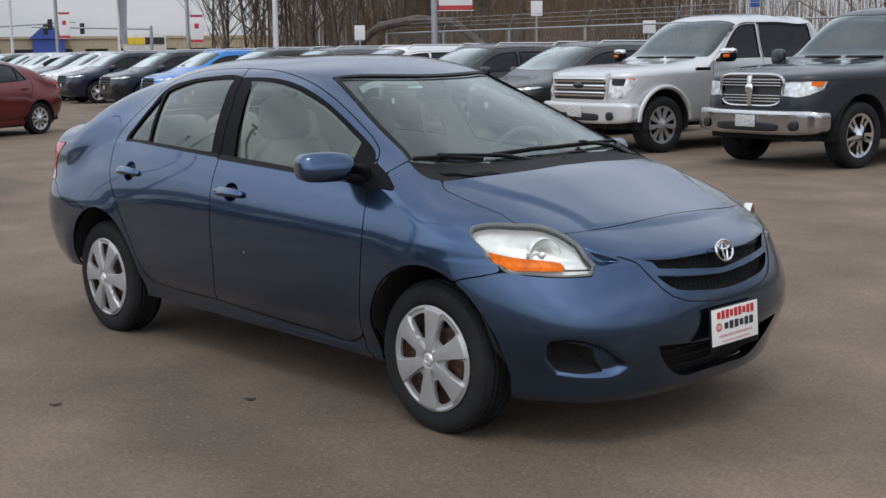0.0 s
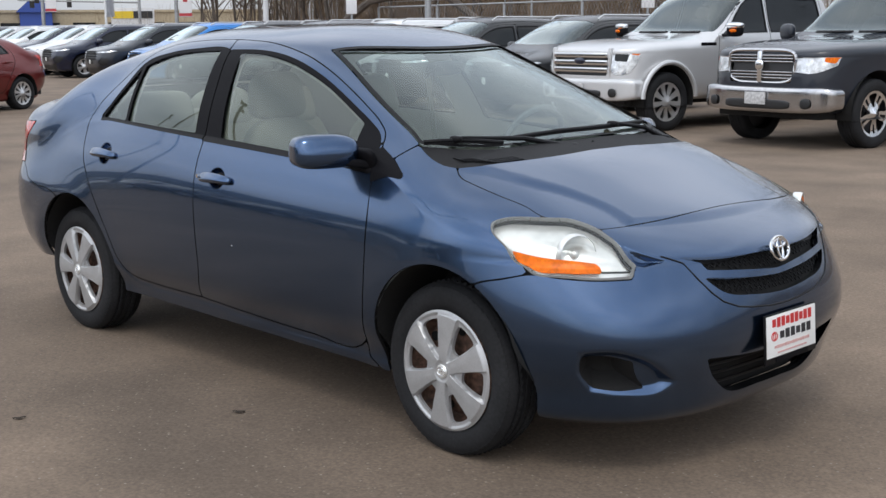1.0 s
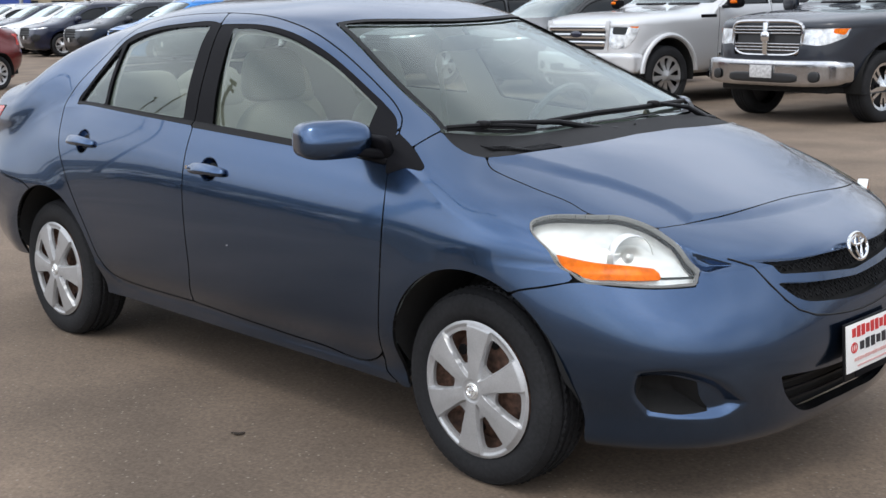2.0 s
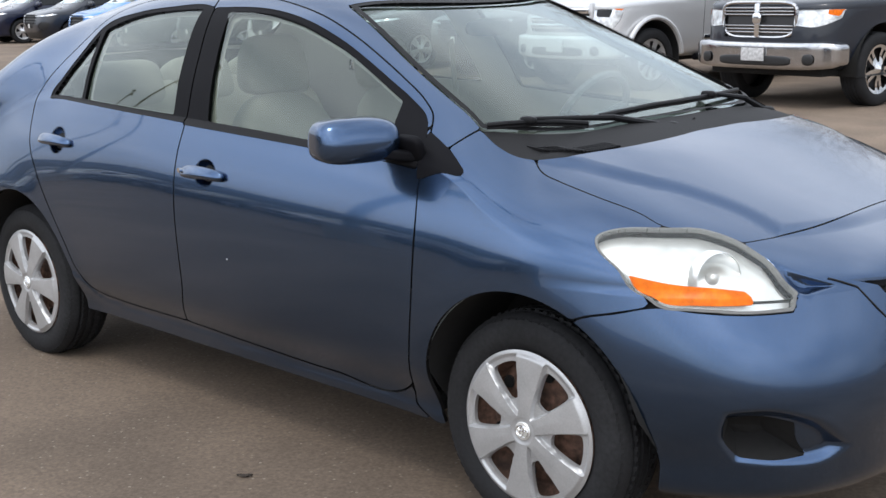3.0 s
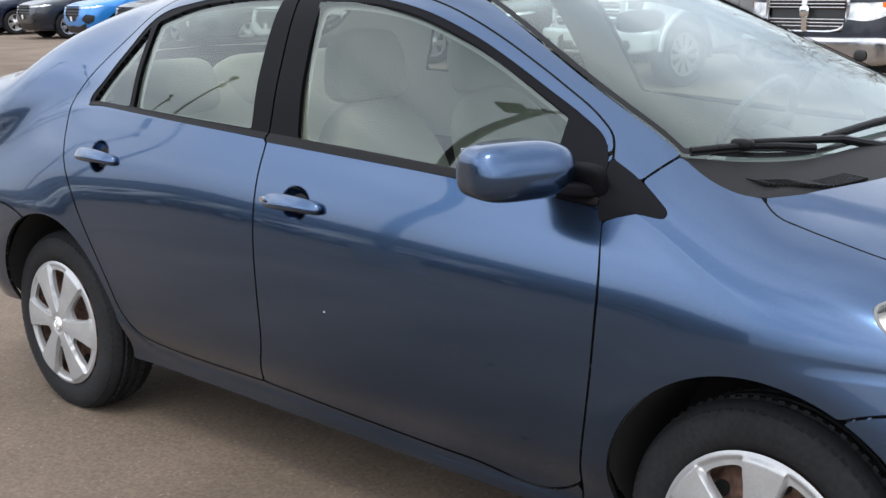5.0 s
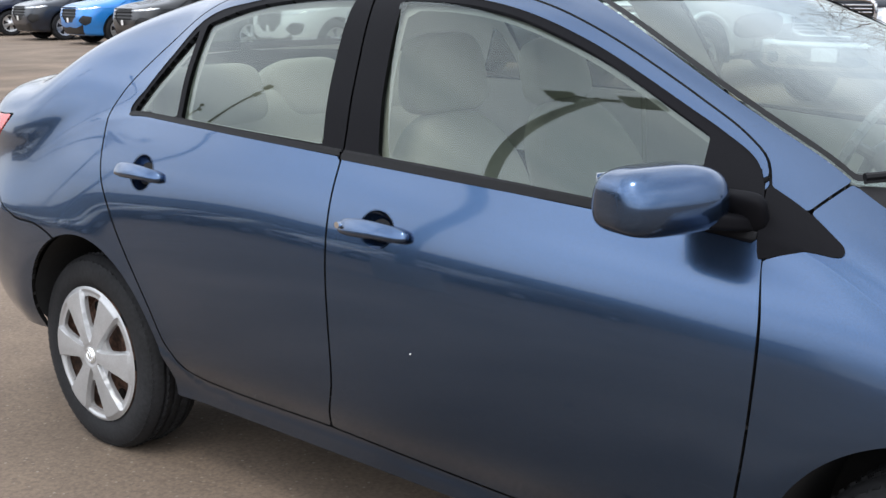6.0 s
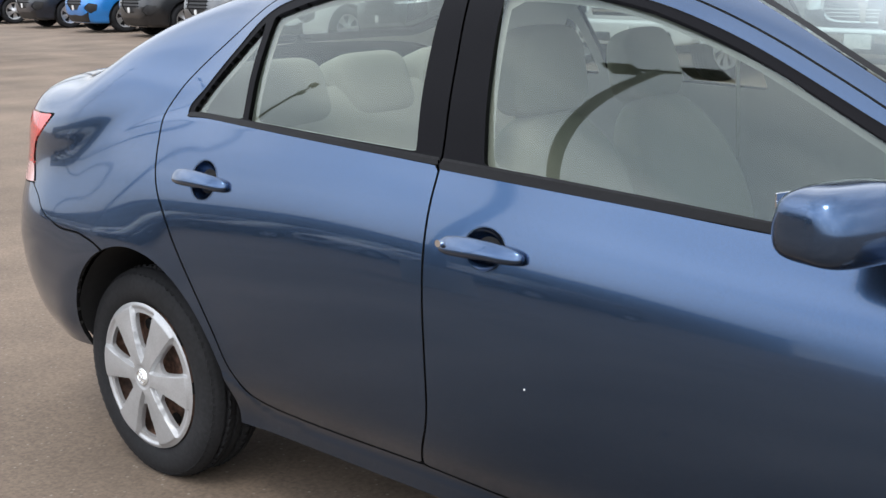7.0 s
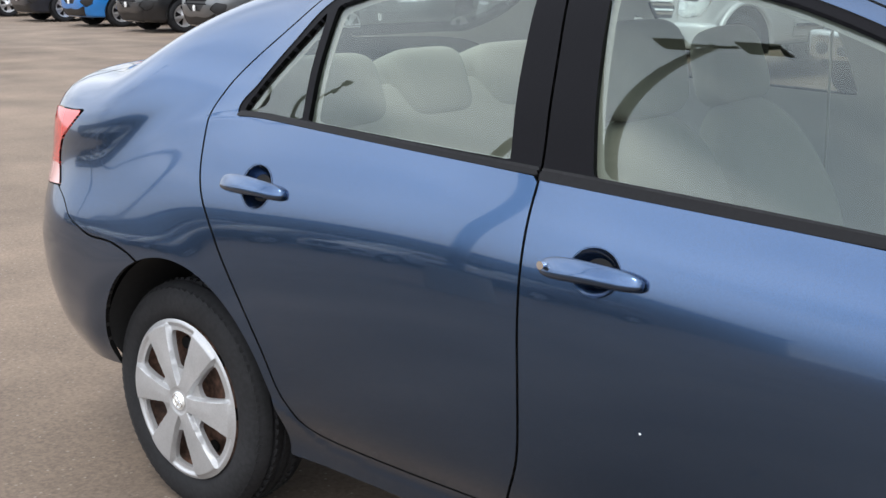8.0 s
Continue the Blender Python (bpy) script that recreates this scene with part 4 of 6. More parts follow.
# wheel houses and underbody
for cx, cz, cr in ((1.295, 0.325, 0.351), (-1.213, 0.343, 0.342)):
    for side in (-1, 1):
        bm = bmesh.new()
        n = 30
        for y0, y1 in ((0.838, 0.55),):
            arc = [(cx + cr * math.cos(a), cz + cr * math.sin(a)) for a in np.linspace(0.0 if cx > 0 else -0.30, math.pi + (0.22 if cx < 0 else 0.3), n)]
            outer = [bm.verts.new((x, side * (y0 if z > 0.42 else 0.70 + (y0 - 0.70) * max(0, (z - 0.24) / 0.18)), z)) for x, z in arc]
            inner = [bm.verts.new((x, side * y1, z)) for x, z in arc]
            for k in range(n - 1):
                bm.faces.new((outer[k], outer[k + 1], inner[k + 1], inner[k]))
            bm.faces.new(inner)
        part("wheel_house", bm, LINER_AND_SHADE, sedan)
part("underbody", boxed((2.9, 1.10, 0.10), pose(-0.03, 0, 0.235), 0.02), LINER_AND_SHADE, sedan, "dark underbody")
# plates added to stop light leaking through the cabin on to the ground below
part("floor_light_block", boxed((1.78, 1.53, 0.03), pose(0.03, 0, 0.262), 0.01), LINER_AND_SHADE, sedan)
part("front_light_block", boxed((0.72, 0.94, 0.03), pose(1.32, 0, 0.250), 0.01), LINER_AND_SHADE, sedan)
part("rear_light_block", boxed((0.75, 0.94, 0.03), pose(-1.45, 0, 0.335), 0.01), LINER_AND_SHADE, sedan)
for x in (1.275, -1.275):
    bm = bmesh.new()
    tube(bm, (x, -0.62, 0.29), (x, 0.62, 0.29), 0.03)
    part("axle", bm, LINER_AND_SHADE, sedan)

# ---- cabin: seats, dash, steering wheel ----
def seat(x, y, lean, height):
    """A front seat whose backrest leans back by some degrees about its foot at x; height: the headrest's middle."""
    s = tagged(new("front_seat"), "grey-beige cloth front seat with headrest")
    s.parent = sedan
    s.matrix_local = pose(x, y, 0)
    part("cushion", soft((0.52, 0.50, 0.17), pose(0.27, 0, 0.47, 0, -6), 3.5, 9, lambda a, b, c: (a, b, c - 0.12 * (1 - b * b) + 0.1)), CLOTH, s)
    back = pose(0, 0, 0.50, 0, -lean)
    part("backrest", soft((0.17, 0.48, 0.60), back @ pose(0, 0, 0.27), 3.0, 14,
                          lambda a, b, c: (a + 0.45 * abs(b) ** 2.5 * (1 - max(c, 0)) - 0.15, b * (1 - 0.24 * max(c, 0) ** 2), c)), CLOTH, s)
    r = (height - 0.50) / math.cos(radians(lean))
    part("headrest", soft((0.11, 0.265, 0.205), back @ pose(0.0, 0, r - 0.012, 0, 6), 3.8, 10, lambda a, b, c: (a, b * (1 - 0.14 * c), c)), CLOTH, s)
    for dy in (-0.06, 0.06):
        bm = bmesh.new()
        tube(bm, back @ Vector((0, dy, r - 0.16)), back @ Vector((0, dy, r - 0.06)), 0.007)
        part("headrest_post", bm, HEADLINER, s)


seat(-0.115, -0.36, 10, 1.165)
seat(-0.180, 0.36, 22, 1.120)
bench = tagged(new("rear_seat"), "grey-beige cloth rear bench with three headrests")
bench.parent = sedan
part("bench_cushion", soft((0.52, 1.24, 0.18), pose(-0.80, 0, 0.50), 4, 9), CLOTH, bench)
part("bench_back", soft((0.17, 1.26, 0.62), pose(-1.10, 0, 0.755, 0, -22), 4, 12, lambda a, b, c: (a, b, c + 0.02 * math.cos(b * 9))), CLOTH, bench)
for y in (-0.38, 0.0, 0.38):
    part("headrest", soft((0.16, 0.37 if y else 0.30, 0.22), pose(-1.195, y, 1.024, 0, -20), 4.6, 10), CLOTH, bench)
part("parcel_shelf", boxed((0.40, 1.24, 0.03), pose(-1.43, 0, 1.03), 0.01), HEADLINER, sedan)
part("dashboard", soft((0.46, 1.36, 0.30), pose(0.98, 0, 0.82), 4.5, 10), DASH, sedan, "grey dashboard")
part("floor_pan", boxed((2.4, 1.36, 0.05), pose(0, 0, 0.30), 0.01), DASH, sedan)
bm = bmesh.new()
ring(bm, 0.185, 0.185, 0.014, pose(0.60, 0.37, 0.93, 0, 25, 0), 40)
for a in (0.3, math.pi - 0.3, -math.pi / 2):
    m = pose(0.60, 0.37, 0.93, 0, 25, 0)
    tube(bm, m @ Vector((0, 0, 0)), m @ Vector((0, 0.18 * math.cos(a), 0.18 * math.sin(a))), 0.016)
part("steering_wheel", bm, DASH, sedan, "grey steering wheel")
part("column", soft((0.25, 0.10, 0.10), pose(0.72, 0.37, 0.89, 0, 25), 3, 6), DASH, sedan)
part("rear_view_mirror", soft((0.03, 0.22, 0.06), pose(0.46, 0, 1.27, 0, 10), 3, 7), BLACK_TRIM, sedan)
for side in (-1, 1):
    part("belt_strap", boxed((0.004, 0.045, 0.60), pose(-0.27, side * 0.63, 0.90, side * 12, 0, 20)), CLOTH, sedan)
    part("armrest", soft((0.55, 0.07, 0.06), pose(0.25, side * 0.74, 0.72), 3, 6), HEADLINER, sedan)


# ---- other vehicles ----
PRIVACY = material("dark_car_glass", (0.008, 0.010, 0.011), 0.04, ior=1.4)
TINTED = clear_glass("tinted_glass", (0.30, 0.36, 0.36), 2.8)
ALLOY = material("alloy", (0.66, 0.66, 0.66), 0.36, 0.75)
DARK_ALLOY = material("dark_alloy", (0.05, 0.05, 0.055), 0.4, 0.7)
PAINTS = {
    "black": car_paint("black_paint", (0.008, 0.009, 0.011), 0.0, 0.4, coat_ior=1.35), "slate": car_paint("slate_paint", (0.006, 0.010, 0.019), 0.0, 0.4, coat_ior=1.33), "navy": car_paint("navy_paint", (0.006, 0.010, 0.032), 0.2, 0.3, coat_ior=1.38),
    "white": car_paint("white_paint", (0.72, 0.73, 0.74), 0.0, 0.4, 0.02), "silver": car_paint("silver_paint", (0.62, 0.625, 0.63), 0.45, 0.38, 0.05), "red": car_paint("dark_red_paint", (0.15, 0.009, 0.009), 0.5, 0.34, coat_ior=1.42),
    "bright_blue": car_paint("bright_blue_paint", (0.02, 0.22, 0.62), 0.3, 0.34), "orange": car_paint("orange_paint", (0.62, 0.12, 0.03), 0.1, 0.4), "grey": car_paint("grey_paint", (0.11, 0.115, 0.12), 0.6, 0.34)}
COAT = car_paint("spare_paint", (0.2, 0.2, 0.2))


def alloy_wheel(parent, x, y, z, r, rim, width, spokes, mat, side, chunky=False):
    hub = new("wheel")
    hub.parent = parent
    hub.matrix_local = pose(x, y, z, 0, 11, 180 if side > 0 else 0)
    part("tyre", lathe(tyre_profile(r, width, rim), 40), RUBBER, hub)
    barrel = lathe([(rim, -width * 0.42), (rim * 0.97, -width * 0.30), (rim * 0.95, 0.0), (0.02, 0.01)], 32)
    part("barrel", barrel, DARK_ALLOY, hub)
    pitch = 2 * math.pi / spokes

    def holes_of(rr, a):
        k = np.abs((a % pitch) - pitch / 2)
        half = pitch * (0.23 if not chunky else 0.27) * np.minimum(1, rr / rim + 0.25)
        gaps = np.minimum(np.minimum(half - k, (rr - rim * 0.30) / rim), (rim * 0.88 - rr) / rim)
        if not chunky:
            return gaps
        # a slot down the middle of each broad spoke
        across = np.abs(((a + pitch / 2) % pitch) - pitch / 2)
        return np.maximum(gaps, np.minimum(np.minimum(0.09 - across, (rr - rim * 0.48) / rim), (rim * 0.86 - rr) / rim))
    part("alloy_rim", disc_mesh(lambda rr, a: width * 0.40 + 0.03 * (1 - rr / rim) ** 2 - 0.035 * math.sin(min(1, rr / rim) * math.pi) * 0.6, holes_of, (0.004, rim * 1.01, 18), spokes * 14), mat, hub)
    return hub


def vehicle(name, label, skin, glass, extras, wheels, step=0.03, two_tone=None):
    """A parked car, facing +x: body, doors, panes, lamps, grille, wheels and mirrors as parts."""
    car = thing(name, label, "car")
    arches = [off_wheel(x, wheels["z"] + wheels["lift"], wheels["arch"]) for x in skin.axles]
    cuts = list(glass.values()) + [e[1] for e in extras if e[4]]
    doors = wheels["doors"]
    panel("body_shell", skin, sealed(*cuts, gap=0.004) + sealed(*doors, gap=0.004) + arches, COAT, car, halves="both", step=step, rim=0.02, edge=LINER_AND_SHADE)
    for side in ("right", "left"):
        for area, nm in zip(doors, ("front_door", "rear_door")):
            panel(nm, skin, [within(area, -0.004)] + sealed(*glass.values(), gap=0.004) + arches, COAT, car, span=area.span, halves=side, step=step, rim=0.015, edge=LINER_AND_SHADE)
        for key, area in glass.items():
            if key not in ("windscreen", "rear_window"):
                panel("side_window", skin, [within(area)], PRIVACY, car, span=area.span, halves=side, step=step, rim=0, raised=-0.006).visible_shadow = False
                panel("window_surround", skin, [within(area, 0.022), outside(area, -0.004)], BLACK_TRIM, car, span=area.span, halves=side, step=step * 0.7, rim=0, raised=0.003)
    for key in ("windscreen", "rear_window"):
        if key in glass:
            pane = panel(key, skin, [within(glass[key])], TINTED if key == "windscreen" else PRIVACY, car, span=glass[key].span, halves="both", step=step, rim=0, raised=-0.004)
            pane.visible_shadow = False
    for nm, area, mat, lift, cut, lab in extras:
        for side in ("right", "left") if not isinstance(area, tuple) and area.span[1] < skin.u_front else ("both",):
            panel(nm, skin, [within(area)] + arches, mat, car, lab, span=area.span, halves=side, step=step * 0.6, rim=0.02, raised=lift)
    # dark insides
    panel("cabin", skin, [lambda s, u, v, xyz: np.abs(u - wheels["mid"]) - wheels["long"], lambda s, u, v, xyz: np.abs(v - 0.68) - 0.2], DASH, car, halves="both", step=0.08, rim=0, raised=-0.06)
    for x in (wheels["mid"] + 0.15, wheels["mid"] - 0.8):
        for y in (-0.38, 0.38):
            part("seat_back", soft((0.16, 0.5, 0.85), pose(x, y, wheels["seat"], 0, -12), 3.5, 5), DASH, car)
            part("headrest", soft((0.1, 0.26, 0.18), pose(x - 0.14, y, wheels["seat"] + 0.50, 0, -12), 3, 4), DASH, car)
    half = skin.side_y(V_WIDE)
    for x in skin.axles:
        for side in (-1, 1):
            alloy_wheel(car, x, side * (float(half) - wheels["width"] / 2 - 0.02), wheels["z"], wheels["z"], wheels["rim"], wheels["width"], wheels["spokes"], wheels["mat"], side, wheels.get("chunky", False))
            bm = lathe([(wheels["arch"], -0.02), (wheels["arch"], 0.30), (0.02, 0.30)], 32)
            bm.transform(pose(x, side * (float(half) - 0.03), wheels["z"] + wheels["lift"], 0, 0, 0 if side < 0 else 180))
            for v in [v for v in bm.verts if v.co.z < wheels["z"] - 0.06]:
                v.co.z = wheels["z"] - 0.06
            part("wheel_house", bm, LINER_AND_SHADE, car)
    for side in (-1, 1):
        m = wheels["mirror"]
        shell = part("mirror_housing", soft(m[3], pose(m[0], side * m[1], m[2], 0, 0, side * 12), 3, 6), m[4] or COAT, car)
        part("mirror_arm", soft((0.08, 0.16, 0.05), pose(m[0] + 0.02, side * (m[1] - 0.14), m[2] - 0.06), 3, 4), BLACK_TRIM, shell)
        for hx, hz in wheels["handles"]:
            part("door_handle", soft((0.2, 0.03, 0.035), pose(hx, side * (float(half) + 0.012), hz), 3, 4), m[5] or COAT, car)
    part("underbody", boxed((wheels["under"], 1.5, 0.14), pose(0, 0, wheels["z"] + 0.02), 0.02), LINER_AND_SHADE, car)
    return car


def painted(car, at, paint, label, group="parked cars"):
    """A copy of a car at a pose, in a colour of its own."""
    c = copy_thing(car, at)
    tagged(c, label, "car", group)
    for o in c.children_recursive:
        if o.type == "MESH" and o.data.materials[0] == COAT:
            o.material_slots[0].link = "OBJECT"
            o.material_slots[0].material = PAINTS[paint]
    return c


# chrome toned down in colour, in place of the dark ground it would mirror
TRUCK_CHROME = material("darkened_chrome", (0.52, 0.52, 0.53), 0.14, 1.0, grain=0.08, scale=20)
POLE_GREY = material("dull_white_plate", (0.5, 0.5, 0.5), 0.5, grain=0.3, scale=30)
LAMP = material("car_headlamp", (0.60, 0.61, 0.62), 0.16, 0.8, grain=0.45, scale=11, coat=1.0)
GRILLE = material("black_grille", (0.012, 0.012, 0.013), 0.45)
CLADDING = material("grey_cladding", (0.035, 0.035, 0.036), 0.7, grain=0.2, scale=200)

SUV = Skin(
    side_y=(0.78, 0.83, 0.85, 0.87, 0.895, 0.91, 0.915, 0.905, 0.885, 0.855, 0.815, 0.765, 0.705, 0.65, 0.57, 0.39, 0),
    side_z=(0.22, 0.25, 0.36, 0.44, 0.55, 0.68, 0.82, 0.92, 1.00, 1.08, 1.18, 1.29, 1.41, 1.48, 1.545, 1.595, 1.62),
    middle=((-2.4, -2.25, -2.1, -1.9, -1.5, -0.8, 0, 0.3, 0.6, 0.9, 1.2, 1.45, 1.7, 2.0, 2.3), (1.0, 1.2, 1.40, 1.54, 1.60, 1.63, 1.63, 1.60, 1.50, 1.34, 1.16, 1.06, 1.015, 0.975, 0.92)),
    nose=(2.02, 2.10, 2.17, 2.20, 2.22, 2.22, 2.19), tail=(-2.1, -2.15, -2.2, -2.24, -2.26, -2.26, -2.24), x_front=1.30, x_back=-1.8, belt=(1.09, -0.02), axles=(1.345, -1.345),
    cabin_front=(1.35, 0.95), cabin_back=(-1.9, -1.4), crown=(3.4, 5), reach=(2.6, 5), plan=(4.4, 0.6, 4), wheel=(0.36, 0.43), taper=0.03)
suv_glass = {
    "front_window": outline((-0.05, 0.885), (-0.1, 1.235), (0.25, 1.225), (0.5, 1.19), (0.72, 1.1), (0.86, 0.95), (0.87, 0.885)),
    "rear_window_side": outline((-0.95, 0.885), (-0.9, 1.235), (-0.2, 1.235), (-0.15, 0.885)),
    "quarter_window": outline((-1.6, 0.95), (-1.45, 1.18), (-1.02, 1.23), (-1.06, 0.89)),
    "windscreen": outline((0.40, 1.34), (0.48, 1.6), (0.52, 1.95), (1.22, 1.95), (1.2, 1.6), (1.14, 1.36), (1.05, 1.19), (0.85, 1.22), (0.6, 1.28))}
suv_doors = (outline((-0.12, 0.16), (-0.12, 0.86), (-0.17, 1.29), (0.25, 1.285), (0.55, 1.24), (0.8, 1.12), (0.98, 0.9), (0.98, 0.3), (0.93, 0.16)),
             outline((-0.12, 0.16), (-0.12, 0.86), (-0.17, 1.29), (-0.9, 1.29), (-1.02, 0.86), (-1.0, 0.6), (-0.85, 0.3), (-0.85, 0.16)))
SUV_LAMP = outline((1.66, 0.80), (1.72, 0.88), (1.95, 0.82), (2.16, 0.72), (2.14, 0.60), (1.9, 0.64))
SUV_GRILLE = outline((2.17, 0.69), (2.3, 0.72), (2.6, 0.74), (2.6, 0.32), (2.3, 0.30), (2.15, 0.44))
SUV_INTAKE = outline((1.95, 0.26), (2.1, 0.20), (2.6, 0.22), (2.6, 0.07), (2.0, 0.07))
SUV_FOG = outline((1.80, 0.42), (1.95, 0.45), (2.05, 0.34), (1.92, 0.24), (1.82, 0.30))
suv_extras = [("headlamp", SUV_LAMP, LAMP, 0.004, True, "clear headlamp"), ("grille", SUV_GRILLE, GRILLE, -0.015, True, "black grille"), ("air_intake", SUV_INTAKE, GRILLE, -0.01, True, ""), ("fog_pocket", SUV_FOG, GRILLE, -0.012, True, ""),
              ("sill_cladding", outline((-2.0, 0.17), (1.6, 0.17), (1.6, 0.0), (-2.0, 0.0)), CLADDING, 0.006, False, "dark grey sill cladding"),
              ("plate", outline((2.42, 0.40), (2.6, 0.40), (2.6, 0.30), (2.42, 0.30)), WHITE_CARD, 0.03, False, "white plate with no writing")]
suv_wheels = dict(z=0.355, lift=0.01, arch=0.405, rim=0.235, width=0.225, spokes=5, mat=ALLOY, doors=suv_doors, mid=-0.1, long=1.3, seat=0.88, mirror=(0.86, 1.0, 1.11, (0.14, 0.22, 0.16), None, None), handles=((0.05, 0.93), (-0.85, 0.95)), under=4.0)
crossover = vehicle("crossover_car", "crossover", SUV, suv_glass, suv_extras, suv_wheels)
for side in (-1, 1):
    bm = bmesh.new()
    tube(bm, (0.2, side * 0.60, 1.618), (-1.55, side * 0.60, 1.612), 0.018)
    tube(bm, (0.2, side * 0.60, 1.618), (0.32, side * 0.60, 1.55), 0.016)
    part("roof_rail", bm, ALLOY, crossover)
for k in range(4):
    bm = bmesh.new()
    tube(bm, (2.19 + 0.012 * k, -0.42, 0.66 + 0.07 * (3 - k)), (2.19 + 0.012 * k, 0.42, 0.66 + 0.07 * (3 - k)), 0.012, sides=6)
    part("grille_bar", bm, SATIN_BLACK, crossover)

def pickup_skin(axles):
    return Skin(
        side_y=(0.86, 0.91, 0.945, 0.96, 0.97, 0.978, 0.985, 0.98, 0.968, 0.945, 0.895, 0.845, 0.795, 0.765, 0.70, 0.50, 0),
        side_z=(0.42, 0.46, 0.55, 0.63, 0.75, 0.90, 1.05, 1.15, 1.22, 1.30, 1.42, 1.56, 1.72, 1.80, 1.86, 1.91, 1.93),
        middle=((-3.2, -2.2, -1.85, -1.70, -1.60, -1.5, -1.2, -0.7, -0.2, 0.1, 0.3, 0.5, 0.8, 1.05, 1.3, 1.8, 2.3, 2.8), (1.38, 1.38, 1.39, 1.50, 1.70, 1.87, 1.96, 1.985, 1.985, 1.975, 1.93, 1.81, 1.55, 1.36, 1.29, 1.26, 1.23, 1.17)),
        nose=(2.58, 2.66, 2.72, 2.75, 2.76, 2.75, 2.73), tail=(-3.05, -3.1, -3.12, -3.13, -3.14, -3.14, -3.13), x_front=1.15, x_back=-2.0, belt=(1.30, 0.0), axles=axles,
        cabin_front=(1.2, 0.98), cabin_back=(-1.85, -1.6), crown=(4.2, 7), reach=(5, 9), plan=(4.6, 0.2, 8), turns=(2.2, 1.9), wheel=(0.41, 0.47), taper=0.0, hips=0.0)


pickup_glass = {
    "front_window": outline((-0.03, 0.90), (-0.06, 1.27), (0.3, 1.26), (0.52, 1.16), (0.72, 1.02), (0.88, 0.90)),
    "rear_window_side": outline((-1.32, 0.90), (-1.27, 1.27), (-0.16, 1.27), (-0.13, 0.90)),
    "windscreen": outline((0.33, 1.335), (0.38, 1.6), (0.42, 1.95), (1.10, 1.95), (1.08, 1.6), (1.05, 1.34), (0.99, 1.13), (0.75, 1.20), (0.5, 1.28))}
pickup_doors = (outline((-0.09, 0.12), (-0.09, 0.86), (-0.12, 1.31), (0.3, 1.305), (0.6, 1.20), (0.98, 0.93), (1.02, 0.6), (1.02, 0.12)),
                outline((-0.09, 0.12), (-0.09, 0.86), (-0.12, 1.31), (-1.34, 1.31), (-1.40, 0.86), (-1.38, 0.35), (-1.25, 0.12)))
pickup_wheels = dict(z=0.405, lift=0.03, arch=0.475, rim=0.27, width=0.27, spokes=6, mat=CHROME, doors=pickup_doors, mid=-0.1, long=0.95, seat=1.12, mirror=(0.90, 1.13, 1.34, (0.13, 0.24, 0.22), None, None), handles=((0.02, 1.12), (-0.85, 1.12)), under=5.2, chunky=True)
LEFT_END = 3.6
TRUCK_LAMP = outline((2.16, 0.645), (2.3, 0.665), (2.72, 0.665), (2.72, 0.44), (2.40, 0.435), (2.20, 0.50))
TALL_LAMP = outline((2.18, 0.655), (2.3, 0.68), (2.62, 0.68), (2.62, 0.42), (2.48, 0.35), (2.30, 0.36), (2.22, 0.46))
TRUCK_MARKER = outline((2.17, 0.64), (2.34, 0.655), (2.34, 0.54), (2.22, 0.52))
TALL_MARKER = outline((2.19, 0.65), (2.30, 0.67), (2.28, 0.58), (2.21, 0.56))


